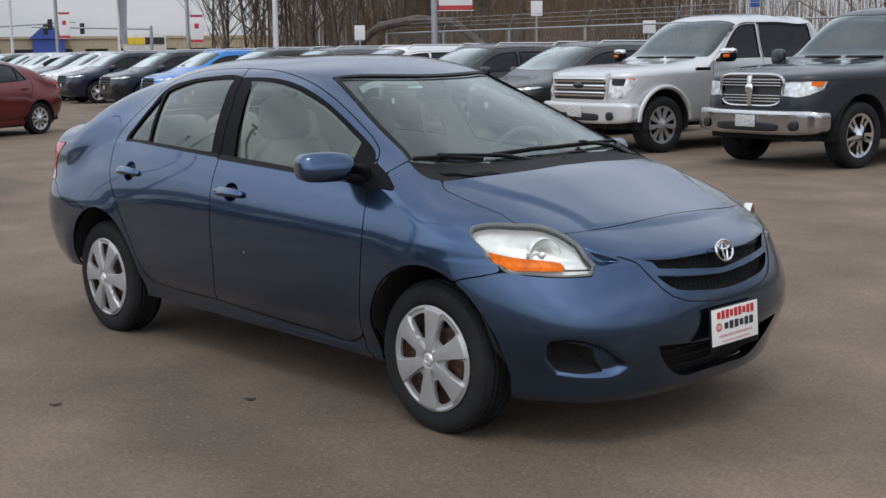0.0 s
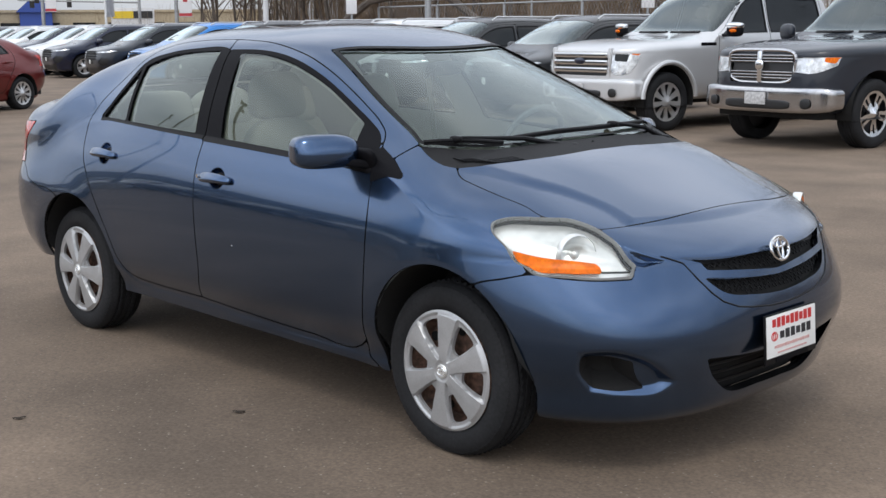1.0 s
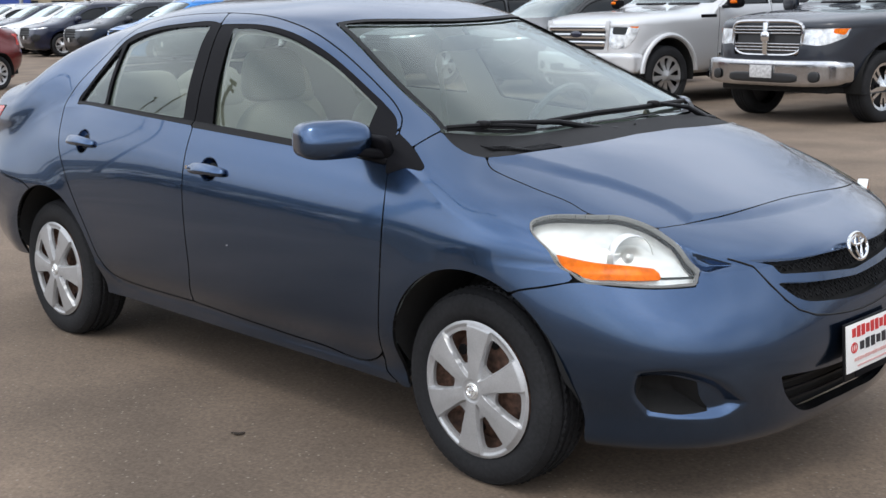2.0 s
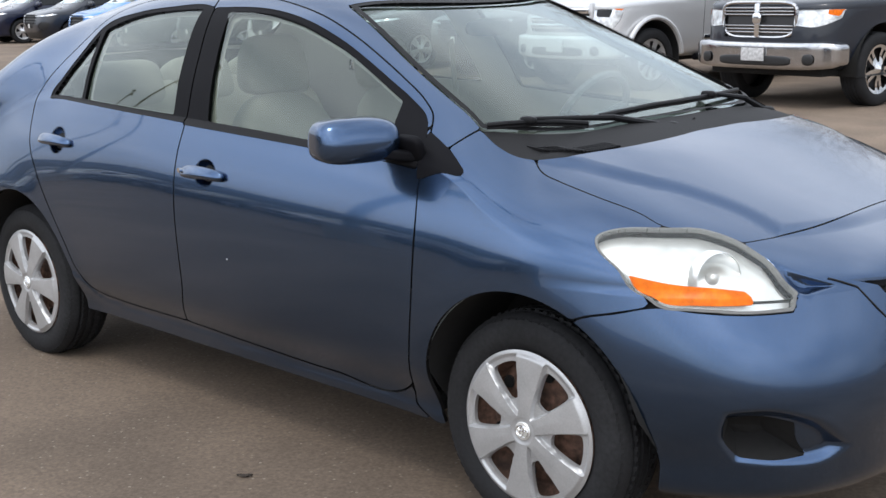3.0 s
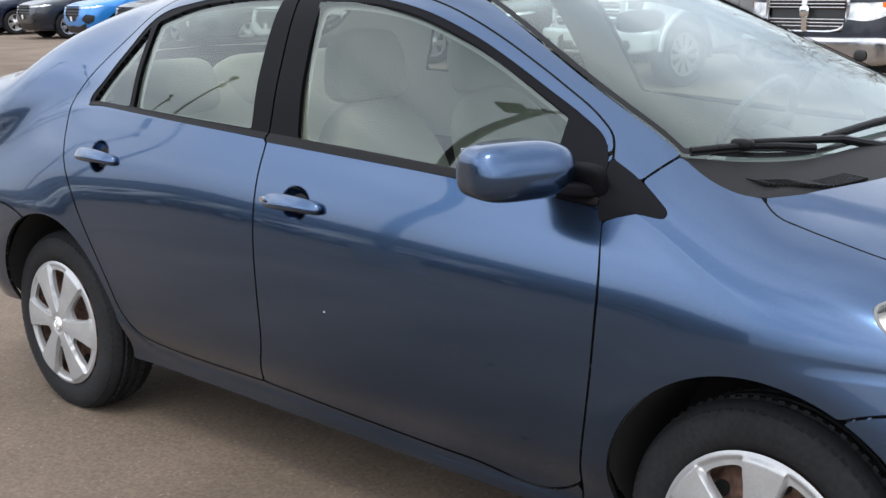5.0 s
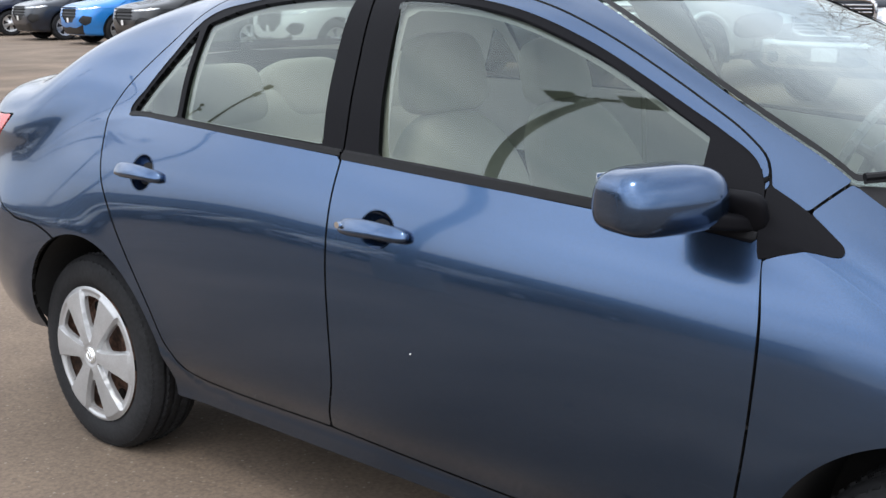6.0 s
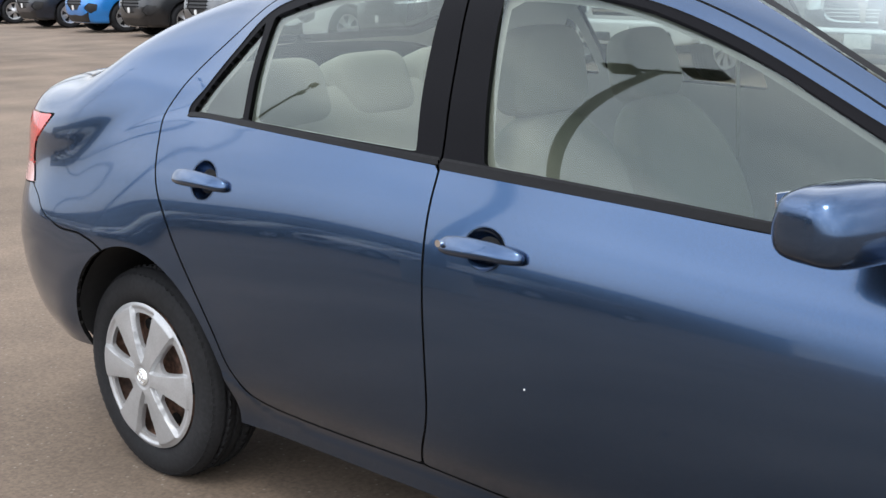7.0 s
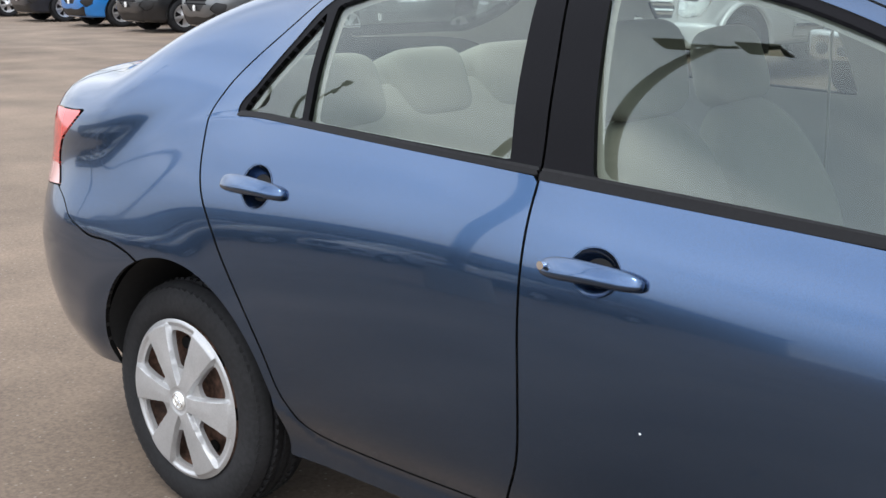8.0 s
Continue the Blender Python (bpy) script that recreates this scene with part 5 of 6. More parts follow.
def pickup(name, label, skin, bars, lamp, marker, bumper_mat, wheel_extra, cross):
    """A crew-cab pickup; cross: a rounded chromed grille with a cross, else a square one with three broad bars."""
    spec = dict(pickup_wheels)
    spec.update(wheel_extra)
    grille = outline((2.74, 0.68), (LEFT_END, 0.68), (LEFT_END, 0.34), (2.74, 0.34)) if cross else outline((2.64, 0.69), (LEFT_END, 0.69), (LEFT_END, 0.34), (2.64, 0.34))
    truck = vehicle(name, label, skin, pickup_glass,
                    [("headlamp", lamp, LAMP, 0.004, True, "clear headlamp with an amber corner"), ("turn_signal", marker, AMBER, 0.008, False, "amber turn signal"), ("grille", grille, GRILLE, -0.03, True, "black grille behind bright bars")], spec, step=0.035)
    if not cross:
        inset = outline((2.31, 0.625), (2.52, 0.635), (2.52, 0.50), (2.34, 0.49))
        for side in ("right", "left"):
            panel("lamp_inset", skin, [within(inset)], PRIVACY, truck, "dark projector inset", span=inset.span, halves=side, step=0.02, rim=0.01, raised=0.009)
    def bow(x, y, z):
        return (x - 1.1 * abs(y) ** 3.5, y, z + 0.10 * abs(y) ** 3)
    part("bumper", soft((0.28, 1.92, 0.30), pose(2.66, 0, 0.575), 7.0, 14, bow), bumper_mat, truck, "bright front bumper")
    tagged(truck, "", "pickup truck")
    if cross:
        wide, tall = 0.49, 0.19
        for z in bars:
            part("grille_bar", boxed((0.03, 2 * wide - 0.06, 0.016), pose(2.725, 0, z), 0.006), TRUCK_CHROME, truck)
        bm = bmesh.new()
        loop = []
        for a in np.linspace(0, 2 * math.pi, 49):
            c, s = math.cos(a), math.sin(a)
            k = (abs(c) ** 6 + abs(s) ** 6) ** (-1 / 6)
            y, z = wide * c * k, tall * s * k
            loop.append(Vector((2.735 - 0.04 * (y / 0.6) ** 4, y * (1 - 0.14 * (s < 0) * abs(s * k) ** 2), 0.958 + z)))
        for p, q in zip(loop, loop[1:]):
            tube(bm, p, q, 0.022, sides=8)
        part("grille_frame", bm, TRUCK_CHROME, truck, "rounded chromed grille frame")
        part("grille_cross", boxed((0.05, 0.07, 0.36), pose(2.745, 0, 0.955), 0.015), CHROME, truck)
        part("grille_badge", soft((0.05, 0.12, 0.13), pose(2.765, 0, 0.975), 2.6, 5), CHROME, truck, "chromed shield-shaped badge")
    else:
        for z in bars:
            part("grille_bar", boxed((0.05, 1.10, 0.070), pose(2.722, 0, z), 0.010), CHROME, truck, "broad bright grille bar")
            part("bar_groove", boxed((0.02, 1.02, 0.014), pose(2.742, 0, z), 0.004), GRILLE, truck)
        for y in (-0.575, 0.575):
            part("grille_side", boxed((0.05, 0.06, 0.40), pose(2.700, y, 0.945), 0.015), ALLOY, truck)
        part("grille_badge", soft((0.05, 0.22, 0.09), pose(2.750, 0, 0.965), 2.2, 6), PAINTS["navy"], truck, "dark oval badge")
    part("intake", soft((0.06, 0.95, 0.11), pose(2.785, 0, 0.525), 5, 6), GRILLE, truck)
    part("plate", boxed((0.02, 0.30, 0.14), pose(2.825, 0, 0.59), 0.003), POLE_GREY, truck, "white plate with no writing")
    for side in (-1, 1):
        lamp_at = pose(2.770, side * 0.68, 0.545, 0, 0, side * 12)
        part("fog_lamp", soft((0.03, 0.13, 0.12), lamp_at, 2.4, 6), GRILLE, truck)
        bm = bmesh.new()
        tube(bm, (1.15, side * 0.93, 0.40), (-1.15, side * 0.93, 0.40), 0.045)
        part("running_board", bm, SATIN_BLACK, truck)
        part("side_moulding", boxed((2.0, 0.02, 0.05), pose(0.02, side * 0.975, 0.66), 0.008), CHROME if not cross else BLACK_TRIM, truck)
        part("wiper", boxed((0.05, 0.5, 0.02), pose(1.12, side * 0.32 + 0.1, 1.345, 0, 20, 8), 0.006), BLACK_TRIM, truck)
        if not cross:
            for x in skin.axles:
                bm = bmesh.new()
                arc = [Vector((x + 0.505 * math.cos(a), side * 0.988, 0.44 + 0.505 * math.sin(a))) for a in np.linspace(0.05, math.pi - 0.05, 25)]
                rings = []
                for p in arc:
                    out_way = Vector((p.x - x, 0, p.z - 0.44)).normalized()
                    rings.append([bm.verts.new(p + (out_way * math.cos(a) + Vector((0, 1, 0)) * math.sin(a)) * 0.032) for a in np.linspace(0, 2 * math.pi, 9)[:-1]])
                for p, q in zip(rings, rings[1:]):
                    for k in range(8):
                        bm.faces.new((p[k], p[(k + 1) % 8], q[(k + 1) % 8], q[k]))
                bm.faces.new(rings[0])
                bm.faces.new(rings[-1])
                tidy(bm)
                part("arch_flare", bm, COAT, truck)
            part("mirror_cap", soft((0.13, 0.26, 0.09), pose(0.885, side * 1.14, 1.43, 0, 0, side * 12), 3, 6), CHROME, truck, "chromed upper mirror cap")
            part("mirror_marker", soft((0.05, 0.10, 0.045), pose(0.95, side * 1.16, 1.36, 0, 0, side * 12), 3, 5), AMBER, truck)
            part("wing_mark", boxed((0.30, 0.012, 0.045), pose(1.22, side * 0.975, 1.18), 0.006), SATIN_BLACK, truck)
    part("front_skirt", boxed((0.25, 1.35, 0.10), pose(2.46, 0, 0.415), 0.03), BLACK_TRIM, truck)
    part("bed_floor", boxed((1.9, 1.5, 0.4), pose(-2.1, 0, 0.75), 0.03), LINER_AND_SHADE, truck)
    return truck


silver_truck = pickup("pickup_truck", "silver crew-cab pickup truck with chrome bars", pickup_skin((1.98, -1.70)), (0.845, 0.945, 1.045), TALL_LAMP, TALL_MARKER, PAINTS["silver"], dict(mirror=(0.88, 1.14, 1.36, (0.12, 0.25, 0.17), SATIN_BLACK, None), spokes=9, mat=ALLOY, chunky=False), False)
dark_truck = pickup("pickup_truck", "dark slate pickup truck with chrome grille and bumper", pickup_skin((1.84, -1.84)), (0.825, 0.86, 0.895, 1.015, 1.05, 1.085), TRUCK_LAMP, TRUCK_MARKER, TRUCK_CHROME, dict(spokes=5), True)


def row_pose(x, wheelbase, track, shift=0.0):
    """The pose of a car in the row whose left front wheel stands at x."""
    turn = -98.8
    y = 9.93 + (-2.7 - x) * 0.172 + shift
    m = pose(0, 0, 0, 0, 0, turn)
    return Matrix.Translation(Vector((x, y, 0)) - m @ Vector((wheelbase / 2, track / 2, 0))) @ m


def settle(car, at, paint):
    car.matrix_world = at
    for o in car.children_recursive:
        if o.type == "MESH" and o.data.materials[0] == COAT:
            o.material_slots[0].link = "OBJECT"
            o.material_slots[0].material = PAINTS[paint]


settle(dark_truck, row_pose(-2.7, 3.68, 1.72), "slate")
settle(silver_truck, row_pose(-5.9, 3.68, 1.72), "silver")
tagged(silver_truck, group="parked cars")
tagged(dark_truck, group="parked cars")
ROW = ((-8.8, "black", 0.5), (-11.6, "black", 0.4), (-14.5, "white", 0.3), (-17.3, "grey", 0.1), (-20.2, "black", 0.0), (-23.3, "bright_blue", 0.0), (-26.7, "slate", 0.0), (-30.8, "navy", 0.0), (-33.4, "white", 0.1), (-36.0, "navy", 0.2), (-39.0, "white", 0.1), (-42.0, "silver", 0.2), (-45.0, "grey", 0.1), (-48.0, "white", 0.3))
first = True
for x, paint, shift in ROW:
    text = {"bright_blue": "bright blue", "slate": "dark slate"}.get(paint, paint) + " crossover parked nose out in the row"
    at = row_pose(x, 2.69, 1.60, shift)
    if first:
        settle(crossover, at, paint)
        tagged(crossover, text, "car", "parked cars")
        first = False
    else:
        painted(crossover, at, paint, text)
painted(crossover, pose(-50.5, 21.0, 0, 0, 0, 170), "orange", "orange off-road car parked far down the lot")
painted(crossover, pose(-58.0, 20.5, 0, 0, 0, 175), "red", "red car parked far down the lot")

# parked cars across the near aisle, seen in the blue paint and panes
for k, paint in enumerate(("black", "grey", "white", "navy", "black", "silver", "slate")):
    painted(crossover, pose(-28.0 + 3.1 * k, -13.2 - 0.1 * k, 0, 0, 0, 88), paint, paint.replace("slate", "dark slate") + " crossover parked across the aisle")

# the dark red sedan across the aisle
red_glass = {"front_window": front_glass, "rear_window_side": rear_glass_side, "quarter_window": quarter_glass, "windscreen": windscreen, "rear_window": back_glass}
red_wheels = dict(z=0.305, lift=0.02, arch=0.345, rim=0.215, width=0.20, spokes=10, mat=ALLOY, doors=(front_door, rear_door), mid=-0.1, long=1.0, seat=0.66, mirror=(0.80, 0.93, 1.01, (0.14, 0.2, 0.13), None, None), handles=((0.0, 0.86), (-0.92, 0.89)), under=3.7)
red_car = vehicle("red_sedan", "dark red sedan parked across the aisle", SEDAN, red_glass, [("headlamp", headlamp, LAMP, 0.003, True, ""), ("tail_lamp", tail_lamp, RED_LENS, 0.004, True, "red tail lamp"), ("grille", grille_low, GRILLE, -0.02, True, "")], red_wheels)
red_car.scale = (1.09, 1.06, 1.02)
settle(red_car, Matrix.Translation((-17.86, 5.0, 0)) @ pose(0, 0, 0, 0, 0, -64) @ Matrix.Diagonal((1.09, 1.06, 1.0, 1)), "red")


# ---- the lot, its lamps and banners ----
BARK = material("bark", (0.10, 0.082, 0.068), 0.95, grain=0.4, scale=30, blotch=0.3, blotch_scale=2.0)
TWIG = material("twigs", (0.13, 0.10, 0.08), 0.95, grain=0.3, scale=12)
BRUSH = material("dry_brush", (0.25, 0.165, 0.10), 0.95, grain=0.4, scale=3.0, rgb2=(0.17, 0.13, 0.09), blotch=0.3)
STEEL = material("galvanised_steel", (0.36, 0.37, 0.38), 0.45, 0.6, grain=0.1, scale=30)
POLE_WHITE = material("white_pole_paint", (0.62, 0.62, 0.62), 0.5, blotch=0.1)
POLE_BROWN = material("brown_pole_paint", (0.045, 0.036, 0.03), 0.5)
CLOTH_WHITE = material("white_banner_cloth", (0.72, 0.72, 0.73), 0.85, grain=0.05, scale=20)
CLOTH_RED = material("red_banner_cloth", (0.45, 0.05, 0.06), 0.85, grain=0.05, scale=20)
CLOTH_GREY = material("grey_banner_cloth", (0.42, 0.43, 0.46), 0.85, blotch=0.15, blotch_scale=2)
STORE_WALL = material("tan_stucco", (0.42, 0.35, 0.24), 0.9, grain=0.1, scale=4)
STORE_BLUE = material("blue_roof_metal", (0.03, 0.07, 0.30), 0.5)
YELLOW = material("yellow_sign", (0.70, 0.50, 0.03), 0.5)
SIGN_BLUE = material("blue_sign", (0.03, 0.10, 0.35), 0.5)
HOUSING = material("signal_housing", (0.02, 0.02, 0.02), 0.6)


def asphalt():
    """Worn lot asphalt: aggregate, broad pale and damp patches, fine cracks."""
    m = material("worn_asphalt", (0.147, 0.109, 0.078), 0.92, grain=0.24, scale=85, blotch=0.20, blotch_scale=1.1, bump=0.0016, rgb2=(0.196, 0.145, 0.104))
    n, l = m.node_tree.nodes, m.node_tree.links
    b = n["Principled BSDF"]
    at = n.new("ShaderNodeTexCoord")
    stones = n.new("ShaderNodeTexVoronoi")
    stones.inputs["Scale"].default_value = 75
    l.new(at.outputs["Object"], stones.inputs["Vector"])
    pale = n.new("ShaderNodeMapRange")
    pale.inputs["From Min"].default_value, pale.inputs["From Max"].default_value = 0.91, 1.0
    sep = n.new("ShaderNodeSeparateColor")
    l.new(stones.outputs["Color"], sep.inputs[0])
    l.new(sep.outputs[0], pale.inputs[0])
    size = n.new("ShaderNodeMapRange")
    size.inputs["From Min"].default_value, size.inputs["From Max"].default_value = 0.42, 0.25
    l.new(stones.outputs["Distance"], size.inputs[0])
    spot = n.new("ShaderNodeMath")
    spot.operation = "MULTIPLY"
    l.new(pale.outputs[0], spot.inputs[0])
    l.new(size.outputs[0], spot.inputs[1])
    wet = n.new("ShaderNodeTexNoise")
    wet.inputs["Scale"].default_value, wet.inputs["Detail"].default_value = 0.16, 3.0
    far = n.new("ShaderNodeMapping")
    far.inputs["Scale"].default_value = (0.6, 2.2, 1)
    l.new(at.outputs["Object"], far.inputs[0])
    l.new(far.outputs[0], wet.inputs["Vector"])
    damp = n.new("ShaderNodeMapRange")
    damp.inputs["From Min"].default_value, damp.inputs["From Max"].default_value = 0.56, 0.66
    damp.inputs["To Min"].default_value, damp.inputs["To Max"].default_value = 1.0, 0.72
    l.new(wet.outputs[0], damp.inputs[0])
    old = b.inputs["Base Color"].links[0].from_socket
    mul = n.new("ShaderNodeVectorMath")
    mul.operation = "SCALE"
    l.new(old, mul.inputs[0])
    l.new(damp.outputs[0], mul.inputs["Scale"])
    mix = n.new("ShaderNodeMix")
    mix.data_type = "RGBA"
    mix.inputs[7].default_value = (0.26, 0.222, 0.18, 1)
    l.new(spot.outputs[0], mix.inputs[0])
    l.new(mul.outputs[0], mix.inputs[6])
    l.new(mix.outputs[2], b.inputs["Base Color"])
    return m


bm = bmesh.new()
bmesh.ops.create_grid(bm, x_segments=4, y_segments=4, size=900, matrix=pose(0, 0, 0.006))
tagged(part("ground", bm, asphalt()), "worn grey-brown asphalt of a car lot", "ground", kind="structure")
for x, y, a in ((0.40, -1.045, 40), (-0.125, -1.668, 70)):
    bm = bmesh.new()
    vs = [bm.verts.new((0.022 * math.cos(t) * (1 + 0.35 * math.sin(3 * t)), 0.010 * math.sin(t), 0.010 + 0.006 * math.sin(2 * t) ** 2)) for t in np.linspace(0, 2 * math.pi, 13)[:-1]]
    bm.faces.new(vs)
    bmesh.ops.solidify(bm, geom=bm.faces[:], thickness=0.001)
    leaf = part("dead_leaf", bm, material("dead_leaf", (0.03, 0.022, 0.016), 0.9), smooth_by=None)
    leaf.matrix_world = pose(x, y, 0, 0, 0, a)
    tagged(leaf, "small dark dead leaf on the asphalt", "leaf", "leaves")


def lamp_post(x, y, height, turn, mat, heads=2, reach=0.9):
    post = thing("lot_lamp", "tall lot lamp post with shoebox heads", "lamp post", "lot lamps", pose(x, y, 0, 0, 0, turn))
    bm = bmesh.new()
    tube(bm, (0, 0, 0.0), (0, 0, 0.75), 0.28, 0.26, 20)
    part("footing", bm, material("concrete", (0.35, 0.34, 0.32), 0.9, grain=0.2, scale=30), post)
    bm = bmesh.new()
    tube(bm, (0, 0, 0.7), (0, 0, height), 0.085, 0.065, 12)
    part("pole", bm, mat, post)
    for s in (-1, 1)[:heads]:
        bm = bmesh.new()
        tube(bm, (0, 0, height - 0.1), (s * reach * 0.5, 0, height), 0.04)
        part("arm", bm, mat, post)
        part("lamp_head", boxed((0.85, 0.30, 0.12), pose(s * reach, 0, height + 0.02), 0.03), mat, post)
    return post


lamp_post(-4.1, -5.4, 10.0, 31, POLE_BROWN, reach=1.0)
lamp_post(-17.2, -9.7, 10.0, 31, POLE_BROWN, reach=1.0)
lamp_post(-26.0, -12.7, 10.0, 31, POLE_BROWN, reach=1.0)
lamp_post(-26.2, 18.35, 9.0, 10, POLE_WHITE)
lamp_post(-59.2, 24.9, 9.5, 50, POLE_WHITE)


def banner_post(x, y, low, high, width, mark=True):
    post = thing("banner_post", "lamp post with a white and red banner", "banner", "banners", pose(x, y, 0, 0, 0, 45))
    bm = bmesh.new()
    tube(bm, (0, 0, 0), (0, 0, high + 4.5), 0.09, 0.07, 12)
    part("pole", bm, STEEL, post)
    cloth = part("cloth", boxed((width, 0.015, high - low), pose(width / 2 + 0.12, 0, (low + high) / 2), 0.004), CLOTH_WHITE, post, "white banner cloth")
    part("red_band", boxed((width, 0.02, 0.14), pose(width / 2 + 0.12, 0, low + 0.07)), CLOTH_RED, cloth, smooth_by=None)
    part("red_band", boxed((width, 0.02, 0.10), pose(width / 2 + 0.12, 0, high - 0.05)), CLOTH_RED, cloth, smooth_by=None)
    if mark:
        part("red_mark", boxed((width * 0.35, 0.022, width * 0.4), pose(width / 2 + 0.12, 0, high - (high - low) * 0.4)), CLOTH_RED, cloth, smooth_by=None)
    for z in (low, high):
        bm = bmesh.new()
        tube(bm, (0, 0, z), (width + 0.15, 0, z), 0.018)
        part("bracket", bm, STEEL, post)
    return post


banner_post(-42.1, 25.15, 2.0, 3.2, 0.55)
banner_post(-49.2, 22.56, 2.3, 3.5, 0.5)
post = banner_post(-19.5, 18.7, 2.55, 3.9, 0.9, False)
flag = thing("feather_flag", "pale grey feather flag on a white pole", "flag", at=pose(-34.8, 17.8, 0, 0, 0, 40))
bm = bmesh.new()
tube(bm, (0, 0, 0), (0, 0, 5.5), 0.05, 0.03)
part("pole", bm, POLE_WHITE, flag)
bm = bmesh.new()
prev = None
for z in np.linspace(1.9, 5.4, 16):
    w = 0.30 * math.sin(min(1, (5.5 - z) / 1.6) * math.pi / 2)
    rowv = [bm.verts.new((0.03 + w * k / 4, 0.07 * math.sin(z * 3 + k), z)) for k in range(5)]
    if prev:
        for k in range(4):
            bm.faces.new((prev[k], prev[k + 1], rowv[k + 1], rowv[k]))
    prev = rowv
bmesh.ops.solidify(bm, geom=bm.faces[:], thickness=0.006)
part("cloth", bm, CLOTH_GREY, flag)


def small_sign(x, y, z, w, h, mat, turn=45, name="lot_sign", label="small white sign on a post"):
    s = thing(name, label, "sign", at=pose(x, y, 0, 0, 0, turn))
    bm = bmesh.new()
    tube(bm, (0, 0, 0), (0, 0, z + h / 2), 0.03)
    part("post", bm, STEEL, s)
    part("board", boxed((w, 0.02, h), pose(0, -0.035, z), 0.005), mat, s)
    return s


small_sign(-20.9, 24.3, 2.75, 0.35, 0.45, CLOTH_WHITE)
small_sign(-23.1, 19.1, 2.05, 0.30, 0.42, CLOTH_WHITE)
small_sign(-16.8, 29.9, 2.85, 0.30, 0.22, SIGN_BLUE, label="small blue sign on a post")
small_sign(-13.4, 20.0, 2.0, 0.3, 0.3, CLOTH_WHITE)

# chain-link fence behind the row
FENCE_A, FENCE_B = Vector((-24.0, 20.9, 0)), Vector((14.0, 15.6, 0))
fence = thing("chain_link_fence", "chain-link fence with angled barbed-wire arms", "fence")
way = (FENCE_B - FENCE_A).normalized()
length = (FENCE_B - FENCE_A).length
out = Vector((-way.y, way.x, 0))
for k in range(int(length / 3.0) + 1):
    p = FENCE_A + way * 3.0 * k
    bm = bmesh.new()
    tube(bm, p, p + Vector((0, 0, 2.05)), 0.035)
    tube(bm, p + Vector((0, 0, 2.05)), p + way * 0.32 - out * 0.1 + Vector((0, 0, 2.42)), 0.02)
    part("post", bm, STEEL, fence)
for z, r in ((2.05, 0.024), (0.1, 0.018)):
    bm = bmesh.new()
    tube(bm, FENCE_A + Vector((0, 0, z)), FENCE_B + Vector((0, 0, z)), r)
    part("rail", bm, STEEL, fence)
for z, o in ((2.2, 0.13), (2.31, 0.22), (2.42, 0.3)):
    bm = bmesh.new()
    tube(bm, FENCE_A + way * o + Vector((0, 0, z)), FENCE_B + way * o + Vector((0, 0, z)), 0.006, sides=4)
    part("barbed_wire", bm, STEEL, fence)
verts, faces = [], []
for k in range(int(length / 0.12)):
    for lean in (-1, 1):
        a = FENCE_A + way * (0.12 * k)
        for j in range(8):
            i = len(verts)
            p0, p1 = a + way * lean * 0.12 * j + Vector((0, 0, 0.1 + 0.24 * j)), a + way * lean * 0.12 * (j + 1) + Vector((0, 0, 0.1 + 0.24 * (j + 1)))
            verts += [p0, p0 + way * 0.006, p1 + way * 0.006, p1]
            faces.append((i, i + 1, i + 2, i + 3))
me = bpy.data.meshes.new("wire_mesh")
me.from_pydata([tuple(v) for v in verts], [], faces)
me.materials.append(STEEL)
mesh = tagged(new("wire_mesh", me), kind="stuff")
mesh.parent = fence


# ---- bare trees and brush behind the fence ----
def limb(bm, p, way, length, r, depth, rng, verts, faces):
    """A bent, tapered limb that forks into thinner ones."""
    steps, sides = 3 if depth < 3 else 2, 6 if depth < 2 else 4 if depth < 4 else 3
    d = way.normalized()
    last = None
    for k in range(steps + 1):
        x = d.orthogonal().normalized()
        y = d.cross(x)
        rr = r * (1 - 0.45 * k / steps)
        base = len(verts)
        for s in range(sides):
            a = 2 * math.pi * s / sides
            verts.append(p + x * rr * math.cos(a) + y * rr * math.sin(a))
        if last is not None:
            for s in range(sides):
                faces.append((last + s, last + (s + 1) % sides, base + (s + 1) % sides, base + s))
        last = base
        if depth < 5 and k > 0 and (k < steps or depth > 0):
            for f in range(1 if k < steps else 2):
                side = Vector((rng.uniform(-1, 1), rng.uniform(-1, 1), rng.uniform(-0.1, 0.7))).normalized()
                limb(bm, p.copy(), (d * 0.75 + side * 0.75), length * rng.uniform(0.52, 0.74), rr * rng.uniform(0.45, 0.65), depth + 1, rng, verts, faces)
        if k < steps:
            d = (d + Vector((rng.uniform(-1, 1), rng.uniform(-1, 1), rng.uniform(-0.2, 0.5))) * 0.17).normalized()
            p = p + d * length / steps


